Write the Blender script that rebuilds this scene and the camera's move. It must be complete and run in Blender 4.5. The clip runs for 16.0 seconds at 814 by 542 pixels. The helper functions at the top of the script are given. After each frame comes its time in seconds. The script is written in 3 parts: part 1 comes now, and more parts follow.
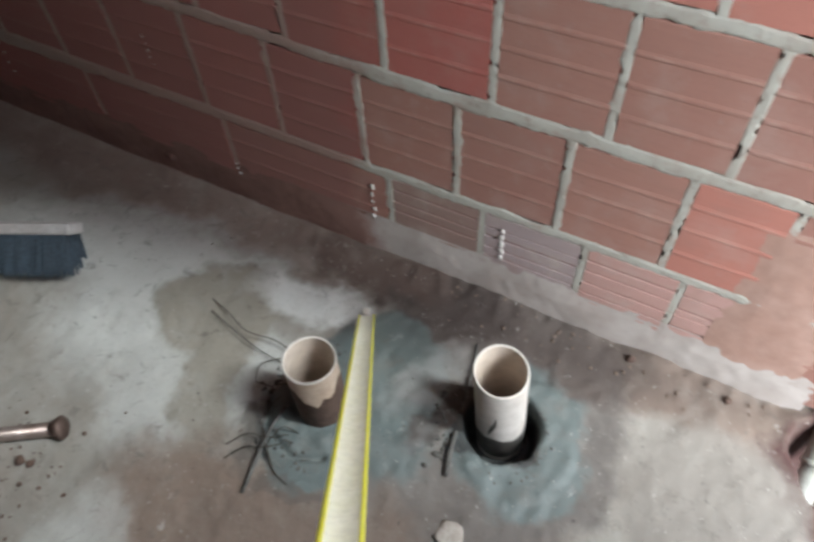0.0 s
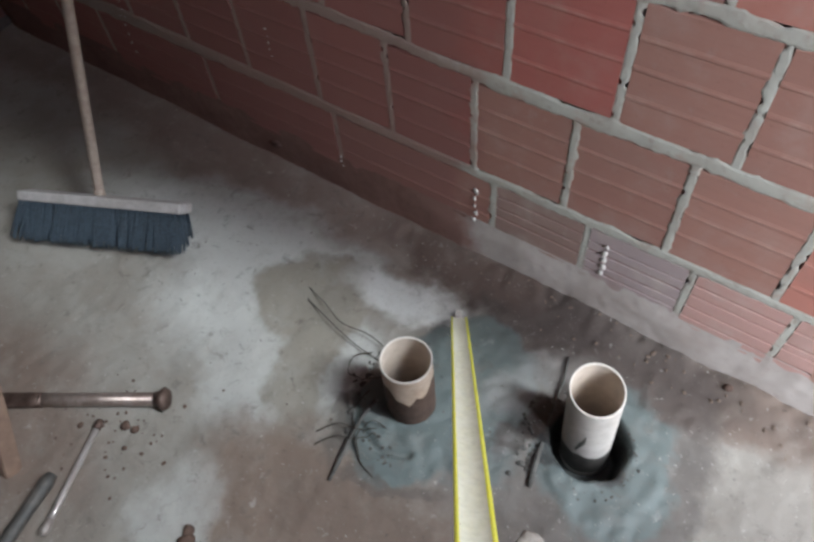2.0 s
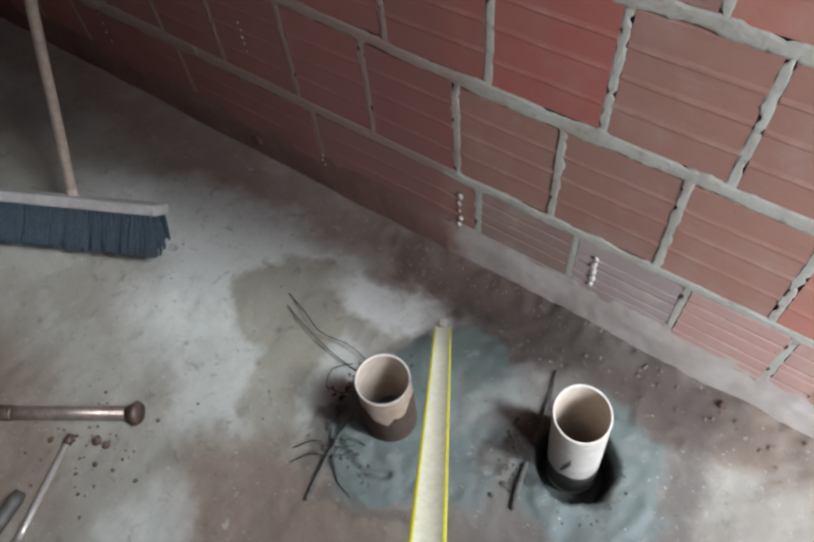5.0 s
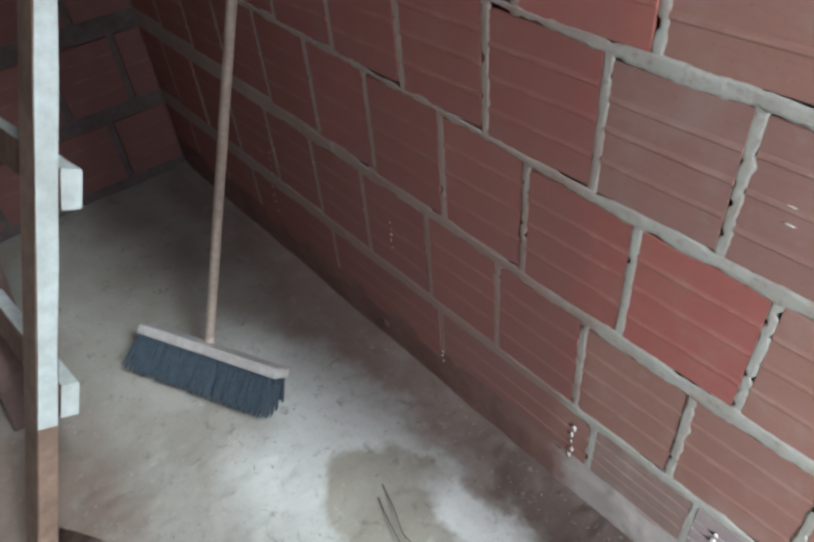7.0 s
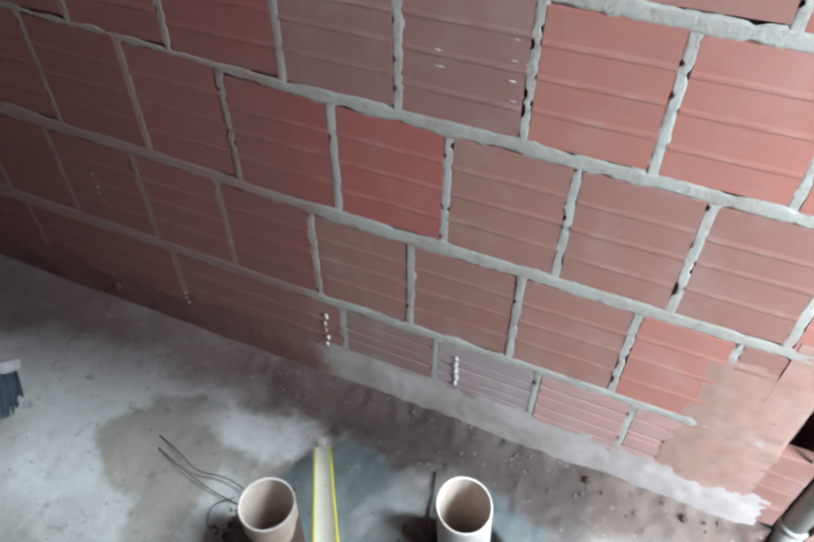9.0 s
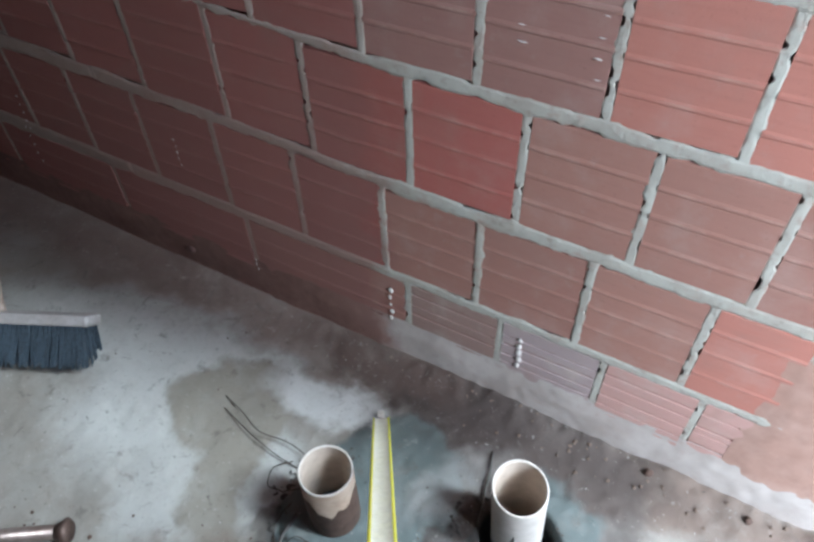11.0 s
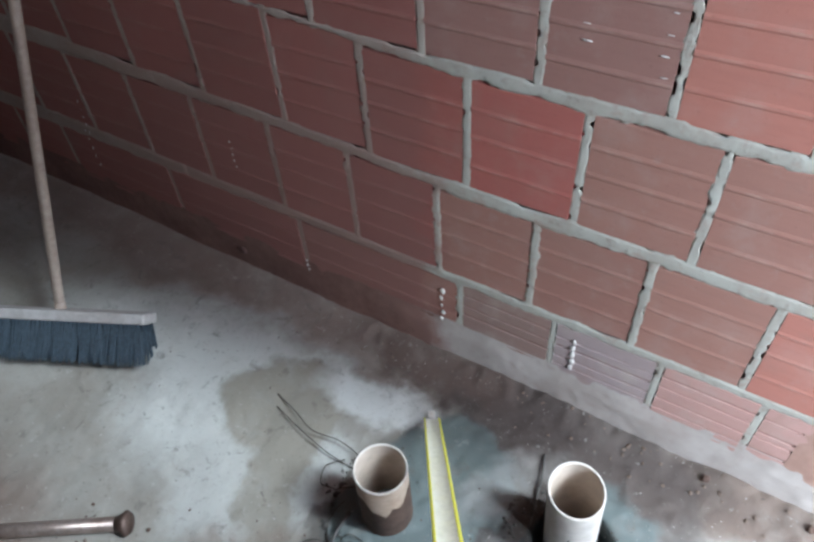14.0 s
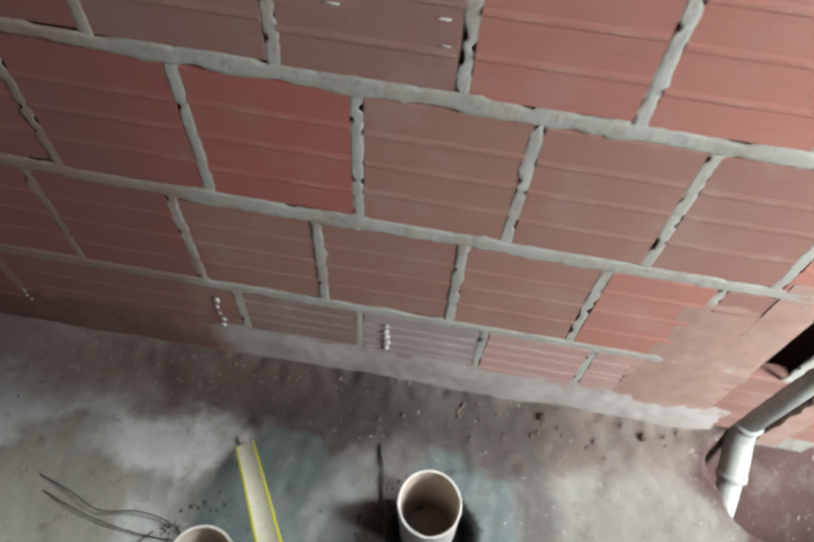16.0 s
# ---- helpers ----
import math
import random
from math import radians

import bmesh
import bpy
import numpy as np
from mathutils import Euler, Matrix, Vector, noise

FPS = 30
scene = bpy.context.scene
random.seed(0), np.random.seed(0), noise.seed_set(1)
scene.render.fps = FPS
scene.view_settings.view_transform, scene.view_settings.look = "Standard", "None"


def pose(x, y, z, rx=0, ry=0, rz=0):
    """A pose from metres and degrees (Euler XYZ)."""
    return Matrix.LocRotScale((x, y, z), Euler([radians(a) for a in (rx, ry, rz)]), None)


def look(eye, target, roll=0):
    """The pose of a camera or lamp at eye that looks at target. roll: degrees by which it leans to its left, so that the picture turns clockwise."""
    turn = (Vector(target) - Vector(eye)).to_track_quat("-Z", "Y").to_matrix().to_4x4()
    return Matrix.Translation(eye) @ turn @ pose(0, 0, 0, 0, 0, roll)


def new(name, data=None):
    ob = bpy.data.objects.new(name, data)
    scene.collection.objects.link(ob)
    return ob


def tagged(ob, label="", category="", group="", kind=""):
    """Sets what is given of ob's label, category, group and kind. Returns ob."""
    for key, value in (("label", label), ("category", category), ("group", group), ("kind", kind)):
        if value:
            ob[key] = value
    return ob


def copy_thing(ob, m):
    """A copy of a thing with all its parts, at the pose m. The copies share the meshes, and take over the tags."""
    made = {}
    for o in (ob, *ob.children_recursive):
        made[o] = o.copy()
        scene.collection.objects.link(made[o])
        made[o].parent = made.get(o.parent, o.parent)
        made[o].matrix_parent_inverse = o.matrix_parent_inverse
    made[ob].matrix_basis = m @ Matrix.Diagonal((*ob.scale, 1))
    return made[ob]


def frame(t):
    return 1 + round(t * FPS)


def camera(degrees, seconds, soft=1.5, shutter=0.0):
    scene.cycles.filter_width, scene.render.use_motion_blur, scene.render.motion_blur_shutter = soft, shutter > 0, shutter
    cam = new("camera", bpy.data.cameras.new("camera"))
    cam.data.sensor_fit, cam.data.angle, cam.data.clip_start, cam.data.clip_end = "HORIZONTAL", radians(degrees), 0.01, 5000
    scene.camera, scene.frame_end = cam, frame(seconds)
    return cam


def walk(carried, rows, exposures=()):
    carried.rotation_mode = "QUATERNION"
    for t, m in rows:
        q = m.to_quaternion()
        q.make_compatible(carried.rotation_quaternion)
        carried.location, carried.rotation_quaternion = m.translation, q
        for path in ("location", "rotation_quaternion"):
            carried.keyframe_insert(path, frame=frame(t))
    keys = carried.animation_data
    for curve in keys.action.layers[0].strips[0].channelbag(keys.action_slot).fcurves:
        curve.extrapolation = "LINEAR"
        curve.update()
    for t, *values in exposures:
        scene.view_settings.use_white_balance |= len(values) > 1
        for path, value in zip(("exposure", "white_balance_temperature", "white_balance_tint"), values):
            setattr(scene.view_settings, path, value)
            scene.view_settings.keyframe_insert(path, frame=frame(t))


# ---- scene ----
cam = camera(63.0, 16.0, soft=2.9, shutter=0.4)
PATH = [
    (0, (0.540, -0.852, 1.259), (-0.099, 0.191, -0.324), -4.0),
    (0.5, (0.487, -0.871, 1.282), (-0.308, 0.076, -0.29), -5.6),
    (1, (0.463, -0.86, 1.297), (-0.347, -0.036, -0.335), -6.4),
    (1.5, (0.461, -0.859, 1.308), (-0.364, 0.005, -0.296), -6.1),
    (2, (0.465, -0.872, 1.298), (-0.315, 0.041, -0.302), -6.4),
    (2.5, (0.466, -0.863, 1.276), (-0.256, 0.074, -0.337), -5.4),
    (3, (0.457, -0.822, 1.273), (-0.288, 0.053, -0.364), -6.2),
    (5.3, (0.446, -0.759, 1.293), (-0.314, 0.086, -0.353), -7.5),
    (5.5, (0.438, -0.761, 1.309), (-0.367, 0.115, -0.299), -4.8),
    (6, (0.422, -0.7, 1.341), (-0.631, 0.075, -0.172), -6.1),
    (6.5, (0.392, -0.715, 1.366), (-0.823, 0.092, -0.002), -6.1),
    (7, (0.4, -0.701, 1.367), (-0.824, 0.181, 0.054), -5.9),
    (7.5, (0.45, -0.74, 1.345), (-0.516, 0.344, -0.031), -3.4),
    (8, (0.483, -0.803, 1.326), (-0.174, 0.476, -0.064), 0.0),
    (8.2, (0.493, -0.818, 1.326), (-0.067, 0.505, -0.065), 0.6),
    (10.3, (0.492, -0.831, 1.315), (-0.151, 0.385, -0.137), -2.1),
    (10.5, (0.489, -0.831, 1.317), (-0.184, 0.357, -0.144), -2.6),
    (11, (0.481, -0.826, 1.321), (-0.226, 0.357, -0.128), -2.0),
    (11.5, (0.479, -0.788, 1.324), (-0.298, 0.345, -0.129), -3.6),
    (12, (0.471, -0.774, 1.325), (-0.345, 0.344, -0.119), -3.1),
    (12.5, (0.462, -0.742, 1.323), (-0.415, 0.319, -0.127), -4.4),
    (13, (0.459, -0.785, 1.322), (-0.375, 0.32, -0.122), -3.9),
    (13.5, (0.458, -0.825, 1.322), (-0.345, 0.306, -0.119), -5.7),
    (14, (0.45, -0.856, 1.321), (-0.347, 0.286, -0.115), -4.6),
    (14.5, (0.466, -0.797, 1.31), (-0.32, 0.238, -0.21), -4.9),
    (15, (0.473, -0.677, 1.288), (-0.336, 0.286, -0.267), -7.1),
    (15.5, (0.456, -0.612, 1.281), (0.067, 0.567, -0.287), 0.2),
    (16, (0.327, -0.531, 1.267), (0.231, 0.533, -0.424), 4.9),
]
EXPO = [(0, 0.08, 6480, 8), (1.5, 0.0, 6280, 10), (3, 0.05, 6260, 10), (5.5, 0.15, 6320, 8), (6.5, 0.60, 6330, 8), (7.0, 0.63, 6150, 6), (7.5, 0.60, 5950, 5), (8, 0.40, 5900, 5),
        (10.5, 0.38, 5780, 6), (12.5, 0.44, 5780, 6), (14.5, 0.34, 5830, 6), (15.5, 0.12, 6220, 8), (16, -0.02, 6480, 5)]
walk(cam, [(t, look(eye, target, roll)) for t, eye, target, roll in PATH], EXPO)

# ---- light: overcast daylight through two assumed, unseen doorways ----
world = bpy.data.worlds.new("sky")
scene.world = world
world.use_nodes = True
wn = world.node_tree
sky = wn.nodes.new("ShaderNodeTexSky")
sky.sky_type = "NISHITA"
sky.sun_disc = False
sky.sun_elevation, sky.sun_rotation = radians(48), radians(100)
wn.links.new(sky.outputs[0], wn.nodes["Background"].inputs[0])
wn.nodes["Background"].inputs[1].default_value = 0.26


def area(name, eye, target, w, h, power, colour):
    d = bpy.data.lights.new(name, "AREA")
    d.shape, d.size, d.size_y, d.energy, d.color = "RECTANGLE", w, h, power, colour
    ob = new(name, d)
    ob.matrix_world = look(eye, target)
    return ob


area("daylight_wall_door", (5.86, 0.92, 7.5), (-0.8, -0.2, 0.1), 0.8, 3.6, 980, (0.91, 0.965, 0.985))
area("daylight_door_outside", (3.0, -1.35, 1.8), (0.3, 0.0, 0.6), 0.9, 1.7, 290, (0.93, 0.96, 1.0))

# ---- materials ----


def nodes_of(name, rough=0.9, metal=0.0):
    m = bpy.data.materials.new(name)
    m.use_nodes = True
    t = m.node_tree
    b = t.nodes["Principled BSDF"]
    b.inputs["Roughness"].default_value, b.inputs["Metallic"].default_value = rough, metal
    return m, t, b


def coords(t, kind="Object"):
    return t.nodes.new("ShaderNodeTexCoord").outputs[kind]


def grain(t, vec, scale, detail=6.0, rough=0.6, distort=0.0):
    n = t.nodes.new("ShaderNodeTexNoise")
    n.inputs["Scale"].default_value, n.inputs["Detail"].default_value = scale, detail
    n.inputs["Roughness"].default_value, n.inputs["Distortion"].default_value = rough, distort
    t.links.new(vec, n.inputs["Vector"])
    return n.outputs["Fac"]


def ramp(t, fac, lo, hi, a=0.0, b=1.0):
    n = t.nodes.new("ShaderNodeMapRange")
    n.interpolation_type = "SMOOTHSTEP"
    for k, v in (("From Min", lo), ("From Max", hi), ("To Min", a), ("To Max", b)):
        n.inputs[k].default_value = v
    t.links.new(fac, n.inputs["Value"])
    return n.outputs["Result"]


def maths(t, op, a, b):
    n = t.nodes.new("ShaderNodeMath")
    n.operation = op
    for k, v in enumerate((a, b)):
        if isinstance(v, (int, float)):
            n.inputs[k].default_value = v
        else:
            t.links.new(v, n.inputs[k])
    return n.outputs[0]


def mix(t, fac, a, b, how="MIX"):
    n = t.nodes.new("ShaderNodeMix")
    n.data_type, n.blend_type = "RGBA", how
    for k, v in ((0, fac), (6, a), (7, b)):
        if isinstance(v, (int, float)):
            n.inputs[k].default_value = v
        elif isinstance(v, tuple):
            n.inputs[k].default_value = (*v, 1)
        else:
            t.links.new(v, n.inputs[k])
    return n.outputs[2]


def relief(t, b, height, strength, distance):
    n = t.nodes.new("ShaderNodeBump")
    n.inputs["Strength"].default_value, n.inputs["Distance"].default_value = strength, distance
    t.links.new(height, n.inputs["Height"])
    t.links.new(n.outputs[0], b.inputs["Normal"])


def plain(name, colour, dark, scale=30, rough=0.7, metal=0.0, bump=0.002, kind="Object", fine=5):
    """A surface of two tones with broad stains and fine grain."""
    m, t, b = nodes_of(name, rough, metal)
    v = coords(t, kind)
    big, small = grain(t, v, scale, 5), grain(t, v, scale * fine, 4)
    c = mix(t, ramp(t, big, 0.35, 0.7), colour, dark)
    c = mix(t, ramp(t, small, 0.3, 0.8, 0, 0.5), c, tuple(x * 0.7 for x in dark))
    t.links.new(c, b.inputs["Base Color"])
    relief(t, b, small, 0.5, bump)
    return m


def world_place(t):
    return t.nodes.new("ShaderNodeNewGeometry").outputs["Position"]


def slurry_shade(t, p, most):
    """A film of brown slurry with the wall's shade painted in, over the wall beyond the pipes, thinning upwards, with
    a ragged edge.
    """
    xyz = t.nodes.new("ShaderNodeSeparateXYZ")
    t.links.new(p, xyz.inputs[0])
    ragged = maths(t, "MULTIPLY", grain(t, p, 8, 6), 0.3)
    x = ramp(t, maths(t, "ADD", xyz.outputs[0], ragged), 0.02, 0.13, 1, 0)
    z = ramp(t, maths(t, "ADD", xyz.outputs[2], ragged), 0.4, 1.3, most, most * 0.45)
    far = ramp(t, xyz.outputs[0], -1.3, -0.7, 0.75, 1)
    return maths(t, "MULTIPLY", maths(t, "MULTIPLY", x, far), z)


def brick_mat(name, base, alt, smear=0.25, wear=0.0):
    """Fired clay: tone by brick, cement dust in broad veils, fine scratches along the extrusion."""
    m, t, b = nodes_of(name, 0.92)
    p = world_place(t)
    rnd = t.nodes.new("ShaderNodeObjectInfo").outputs["Random"]
    c = mix(t, ramp(t, rnd, 0, 1), base, alt)
    stretched = t.nodes.new("ShaderNodeMapping")
    stretched.inputs["Scale"].default_value = (1.0, 1, 9)
    t.links.new(p, stretched.inputs["Vector"])
    streak = grain(t, stretched.outputs[0], 14, 5)
    c = mix(t, ramp(t, streak, 0.40, 0.8, 0, 0.22), c, tuple(x * 0.66 for x in base))
    c = mix(t, ramp(t, grain(t, p, 9, 6), 0.47, 0.75, 0, smear), c, (0.43, 0.37, 0.33))
    c = mix(t, ramp(t, grain(t, p, 26, 6, 0.7), 0.56, 0.72, 0, smear * 0.8), c, (0.36, 0.31, 0.28))
    c = mix(t, ramp(t, grain(t, p, 160, 3), 0.6, 0.8, 0, 0.35), c, (0.08, 0.035, 0.03))
    c = mix(t, ramp(t, grain(t, p, 18, 4), 0.35, 0.7, 0, wear), c, (0.52, 0.36, 0.29))
    c = mix(t, ramp(t, grain(t, p, 5.5, 5, 0.6, 0.8), 0.50, 0.72, 0, 0.35), c, (0.27, 0.17, 0.14))
    c = mix(t, slurry_shade(t, p, 0.8), c, (0.225, 0.103, 0.09))
    t.links.new(c, b.inputs["Base Color"])
    h = maths(t, "ADD", maths(t, "MULTIPLY", streak, 0.6), maths(t, "MULTIPLY", grain(t, p, 220, 3), 0.35))
    relief(t, b, h, 0.6, 0.0022)
    return m


CLAYS = {
    "brown": ((0.32, 0.165, 0.13), (0.28, 0.14, 0.112), 0.25),
    "red": ((0.38, 0.125, 0.102), (0.35, 0.11, 0.092), 0.16),
    "orange": ((0.395, 0.165, 0.128), (0.37, 0.152, 0.118), 0.22),
    "maroon": ((0.29, 0.092, 0.078), (0.31, 0.105, 0.086), 0.12),
    "dull": ((0.275, 0.145, 0.122), (0.29, 0.155, 0.13), 0.22),
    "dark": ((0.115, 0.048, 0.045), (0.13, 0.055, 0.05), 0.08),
    "smeared": ((0.33, 0.265, 0.265), (0.36, 0.285, 0.28), 0.7),
    "smeared_brown": ((0.27, 0.18, 0.155), (0.29, 0.20, 0.17), 0.6),
    "smeared_pink": ((0.42, 0.25, 0.22), (0.44, 0.27, 0.24), 0.5),
}
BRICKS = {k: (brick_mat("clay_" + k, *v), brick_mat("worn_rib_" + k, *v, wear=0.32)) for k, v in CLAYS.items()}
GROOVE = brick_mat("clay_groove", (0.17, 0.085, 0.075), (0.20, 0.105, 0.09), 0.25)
for k in ("smeared", "smeared_brown", "smeared_pink"):
    BRICKS[k] = (BRICKS[k][0], GROOVE)


def mortar_mat():
    m, t, b = nodes_of("cement_mortar", 0.95)
    p = world_place(t)
    c = mix(t, ramp(t, grain(t, p, 7, 5), 0.35, 0.7), (0.43, 0.43, 0.385), (0.34, 0.315, 0.275))
    c = mix(t, ramp(t, grain(t, p, 60, 5), 0.52, 0.75, 0, 0.6), c, (0.22, 0.18, 0.15))
    c = mix(t, ramp(t, grain(t, p, 17, 6, 0.7), 0.5, 0.72, 0, 0.5), c, (0.30, 0.17, 0.13))
    c = mix(t, slurry_shade(t, p, 0.85), c, (0.255, 0.15, 0.125))
    t.links.new(c, b.inputs["Base Color"])
    relief(t, b, maths(t, "ADD", grain(t, p, 90, 5, 0.7), maths(t, "MULTIPLY", grain(t, p, 330, 2), 0.4)), 0.8, 0.0022)
    return m


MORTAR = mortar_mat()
PINK = plain("pink_dust_plaster", (0.40, 0.265, 0.22), (0.35, 0.21, 0.165), 6, 0.95, bump=0.0008, fine=5)


def skirt_mat():
    """Pale cement wiped along the foot of the wall, browned by the same slurry and painted shade as the bricks."""
    m, t, b = nodes_of("pale_cement", 0.95)
    p = world_place(t)
    c = mix(t, ramp(t, grain(t, p, 7, 5), 0.35, 0.7), (0.44, 0.40, 0.375), (0.35, 0.305, 0.28))
    c = mix(t, ramp(t, grain(t, p, 45, 4), 0.5, 0.8, 0, 0.4), c, (0.27, 0.21, 0.185))
    c = mix(t, slurry_shade(t, p, 1.0), c, (0.215, 0.12, 0.1))
    t.links.new(c, b.inputs["Base Color"])
    relief(t, b, grain(t, p, 60, 4), 0.5, 0.0012)
    return m


def floor_mat():
    """Rough concrete with a fresh blue-grey cement patch, earth stains, pale dust and painted shade, each with its own
    outline.
    """
    m, t, b = nodes_of("rough_concrete", 0.9)
    p = world_place(t)
    warp = t.nodes.new("ShaderNodeTexNoise")
    warp.inputs["Scale"].default_value, warp.inputs["Detail"].default_value = 7.0, 6.0
    t.links.new(p, warp.inputs["Vector"])
    off = t.nodes.new("ShaderNodeVectorMath")
    off.operation = "MULTIPLY_ADD"
    t.links.new(warp.outputs["Color"], off.inputs[0])
    off.inputs[1].default_value = (0.16, 0.16, 0)
    fray = t.nodes.new("ShaderNodeTexNoise")
    fray.inputs["Scale"].default_value, fray.inputs["Detail"].default_value = 30.0, 5.0
    t.links.new(p, fray.inputs["Vector"])
    off2 = t.nodes.new("ShaderNodeVectorMath")
    off2.operation = "MULTIPLY_ADD"
    t.links.new(fray.outputs["Color"], off2.inputs[0])
    off2.inputs[1].default_value = (0.05, 0.05, 0)
    t.links.new(p, off2.inputs[2])
    t.links.new(off2.outputs[0], off.inputs[2])

    def blob(x, y, rx, ry, turn=0.0, soft=0.35):
        n = t.nodes.new("ShaderNodeMapping")
        n.vector_type = "TEXTURE"
        n.inputs["Location"].default_value = (x + 0.105, y + 0.105, 0)
        n.inputs["Rotation"].default_value = (0, 0, radians(turn))
        n.inputs["Scale"].default_value = (rx, ry, 1e3)
        t.links.new(off.outputs[0], n.inputs["Vector"])
        d = t.nodes.new("ShaderNodeVectorMath")
        d.operation = "LENGTH"
        t.links.new(n.outputs[0], d.inputs[0])
        return ramp(t, d.outputs["Value"], 1 - soft, 1 + soft, 1, 0)

    broad, mid, fine = grain(t, p, 3.2, 6), grain(t, p, 13, 7, 0.65), grain(t, p, 75, 5)
    c = mix(t, ramp(t, broad, 0.35, 0.68), (0.305, 0.29, 0.26), (0.235, 0.215, 0.185))
    c = mix(t, ramp(t, mid, 0.45, 0.75, 0, 0.55), c, (0.25, 0.22, 0.19))
    damp = 0.0
    for (x, y, rx, ry, turn, soft), tone, k in FLOOR_STAINS_AND_SHADE:
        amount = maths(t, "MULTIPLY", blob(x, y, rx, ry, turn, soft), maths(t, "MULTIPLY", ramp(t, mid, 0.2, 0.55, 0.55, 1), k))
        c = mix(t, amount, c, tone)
        if tone == BLUE:
            damp = maths(t, "MAXIMUM", damp, amount)
    c = mix(t, ramp(t, fine, 0.55, 0.8, 0, 0.35), c, (0.15, 0.13, 0.11))
    patchy = grain(t, p, 24, 8, 0.75, 0.6)
    c = mix(t, ramp(t, patchy, 0.54, 0.70, 0, 0.6), c, (0.12, 0.105, 0.09))
    c = mix(t, ramp(t, grain(t, p, 31, 7, 0.7, 0.4), 0.60, 0.74, 0, 0.45), c, (0.50, 0.49, 0.46))
    pits = grain(t, p, 85, 4, 0.6, 0.5)
    c = mix(t, ramp(t, pits, 0.65, 0.72, 0, 0.5), c, (0.045, 0.04, 0.036))
    c = mix(t, ramp(t, grain(t, p, 110, 3, 0.6, 0.3), 0.66, 0.74, 0, 0.6), c, (0.5, 0.49, 0.46))
    t.links.new(maths(t, "SUBTRACT", 0.9, maths(t, "MULTIPLY", damp, 0.42)), b.inputs["Roughness"])
    t.links.new(c, b.inputs["Base Color"])
    h = maths(t, "ADD", mid, maths(t, "MULTIPLY", fine, 0.35))
    relief(t, b, maths(t, "ADD", h, maths(t, "MULTIPLY", patchy, 0.6)), 0.8, 0.0045)
    return m


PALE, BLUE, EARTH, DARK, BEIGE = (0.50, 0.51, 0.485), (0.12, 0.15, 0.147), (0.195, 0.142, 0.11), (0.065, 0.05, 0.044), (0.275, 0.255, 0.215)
DUST_AND_SHADE_STAINS = [
    ((-0.95, -0.045, 1.15, 0.105, 0, 0.6), (0.17, 0.11, 0.09), 0.75),
    ((-0.70, -0.27, 0.36, 0.11, 12, 0.5), PALE, 0.95),
    ((-0.38, -0.205, 0.25, 0.05, 0, 0.5), PALE, 0.95),
    ((-0.50, -0.42, 0.17, 0.16, 0, 0.5), PALE, 0.85),
    ((-0.30, -0.55, 0.10, 0.14, 20, 0.5), PALE, 0.7),
    ((-0.31, -0.31, 0.155, 0.135, -15, 0.12), BEIGE, 1.0),
    ((-0.19, -0.50, 0.075, 0.14, 25, 0.2), BEIGE, 0.9),
    ((-0.12, -0.42, 0.035, 0.10, 10, 0.4), PALE, 0.8),
]
EARTH_STAINS = [
    ((-0.07, -0.72, 0.20, 0.15, 10, 0.3), EARTH, 0.9),
    ((0.28, -0.62, 0.34, 0.16, 20, 0.3), (0.155, 0.115, 0.092), 0.95),
    ((-0.20, -0.86, 0.08, 0.10, 20, 0.4), PALE, 0.5),
    ((-0.80, -1.02, 0.42, 0.27, 0, 0.4), (0.17, 0.125, 0.10), 0.95),
    ((0.72, -0.06, 0.45, 0.085, -4, 0.3), (0.165, 0.122, 0.098), 0.9),
    ((0.40, -0.26, 0.225, 0.30, 0, 0.12), (0.135, 0.122, 0.112), 0.95),
    ((0.17, -0.33, 0.20, 0.22, 0, 0.25), (0.185, 0.17, 0.155), 0.85),
    ((-0.13, -0.19, 0.15, 0.06, 15, 0.35), (0.56, 0.57, 0.55), 0.95),
]
DAMP_AND_SHADE_STAINS = [
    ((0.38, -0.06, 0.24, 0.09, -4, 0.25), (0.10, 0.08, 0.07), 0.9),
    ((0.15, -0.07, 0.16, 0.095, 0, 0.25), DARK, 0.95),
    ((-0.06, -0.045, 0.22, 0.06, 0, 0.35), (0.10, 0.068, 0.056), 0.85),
    ((0.045, -0.455, 0.115, 0.125, 0, 0.08), BLUE, 0.95),
    ((0.11, -0.30, 0.155, 0.165, -15, 0.09), BLUE, 0.95),
    ((0.20, -0.40, 0.10, 0.10, 0, 0.2), BLUE, 0.9),
    ((0.44, -0.29, 0.125, 0.165, 0, 0.12), BLUE, 0.95),
    ((0.21, -0.26, 0.045, 0.09, -20, 0.6), (0.36, 0.36, 0.35), 0.55),
]
CEMENT_AND_SHADE_STAINS = [
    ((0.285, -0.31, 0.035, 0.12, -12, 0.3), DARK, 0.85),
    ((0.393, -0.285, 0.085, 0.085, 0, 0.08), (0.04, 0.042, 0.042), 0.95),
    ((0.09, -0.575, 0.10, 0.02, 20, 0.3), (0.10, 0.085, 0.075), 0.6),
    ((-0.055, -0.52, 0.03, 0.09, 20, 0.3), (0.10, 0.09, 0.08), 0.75),
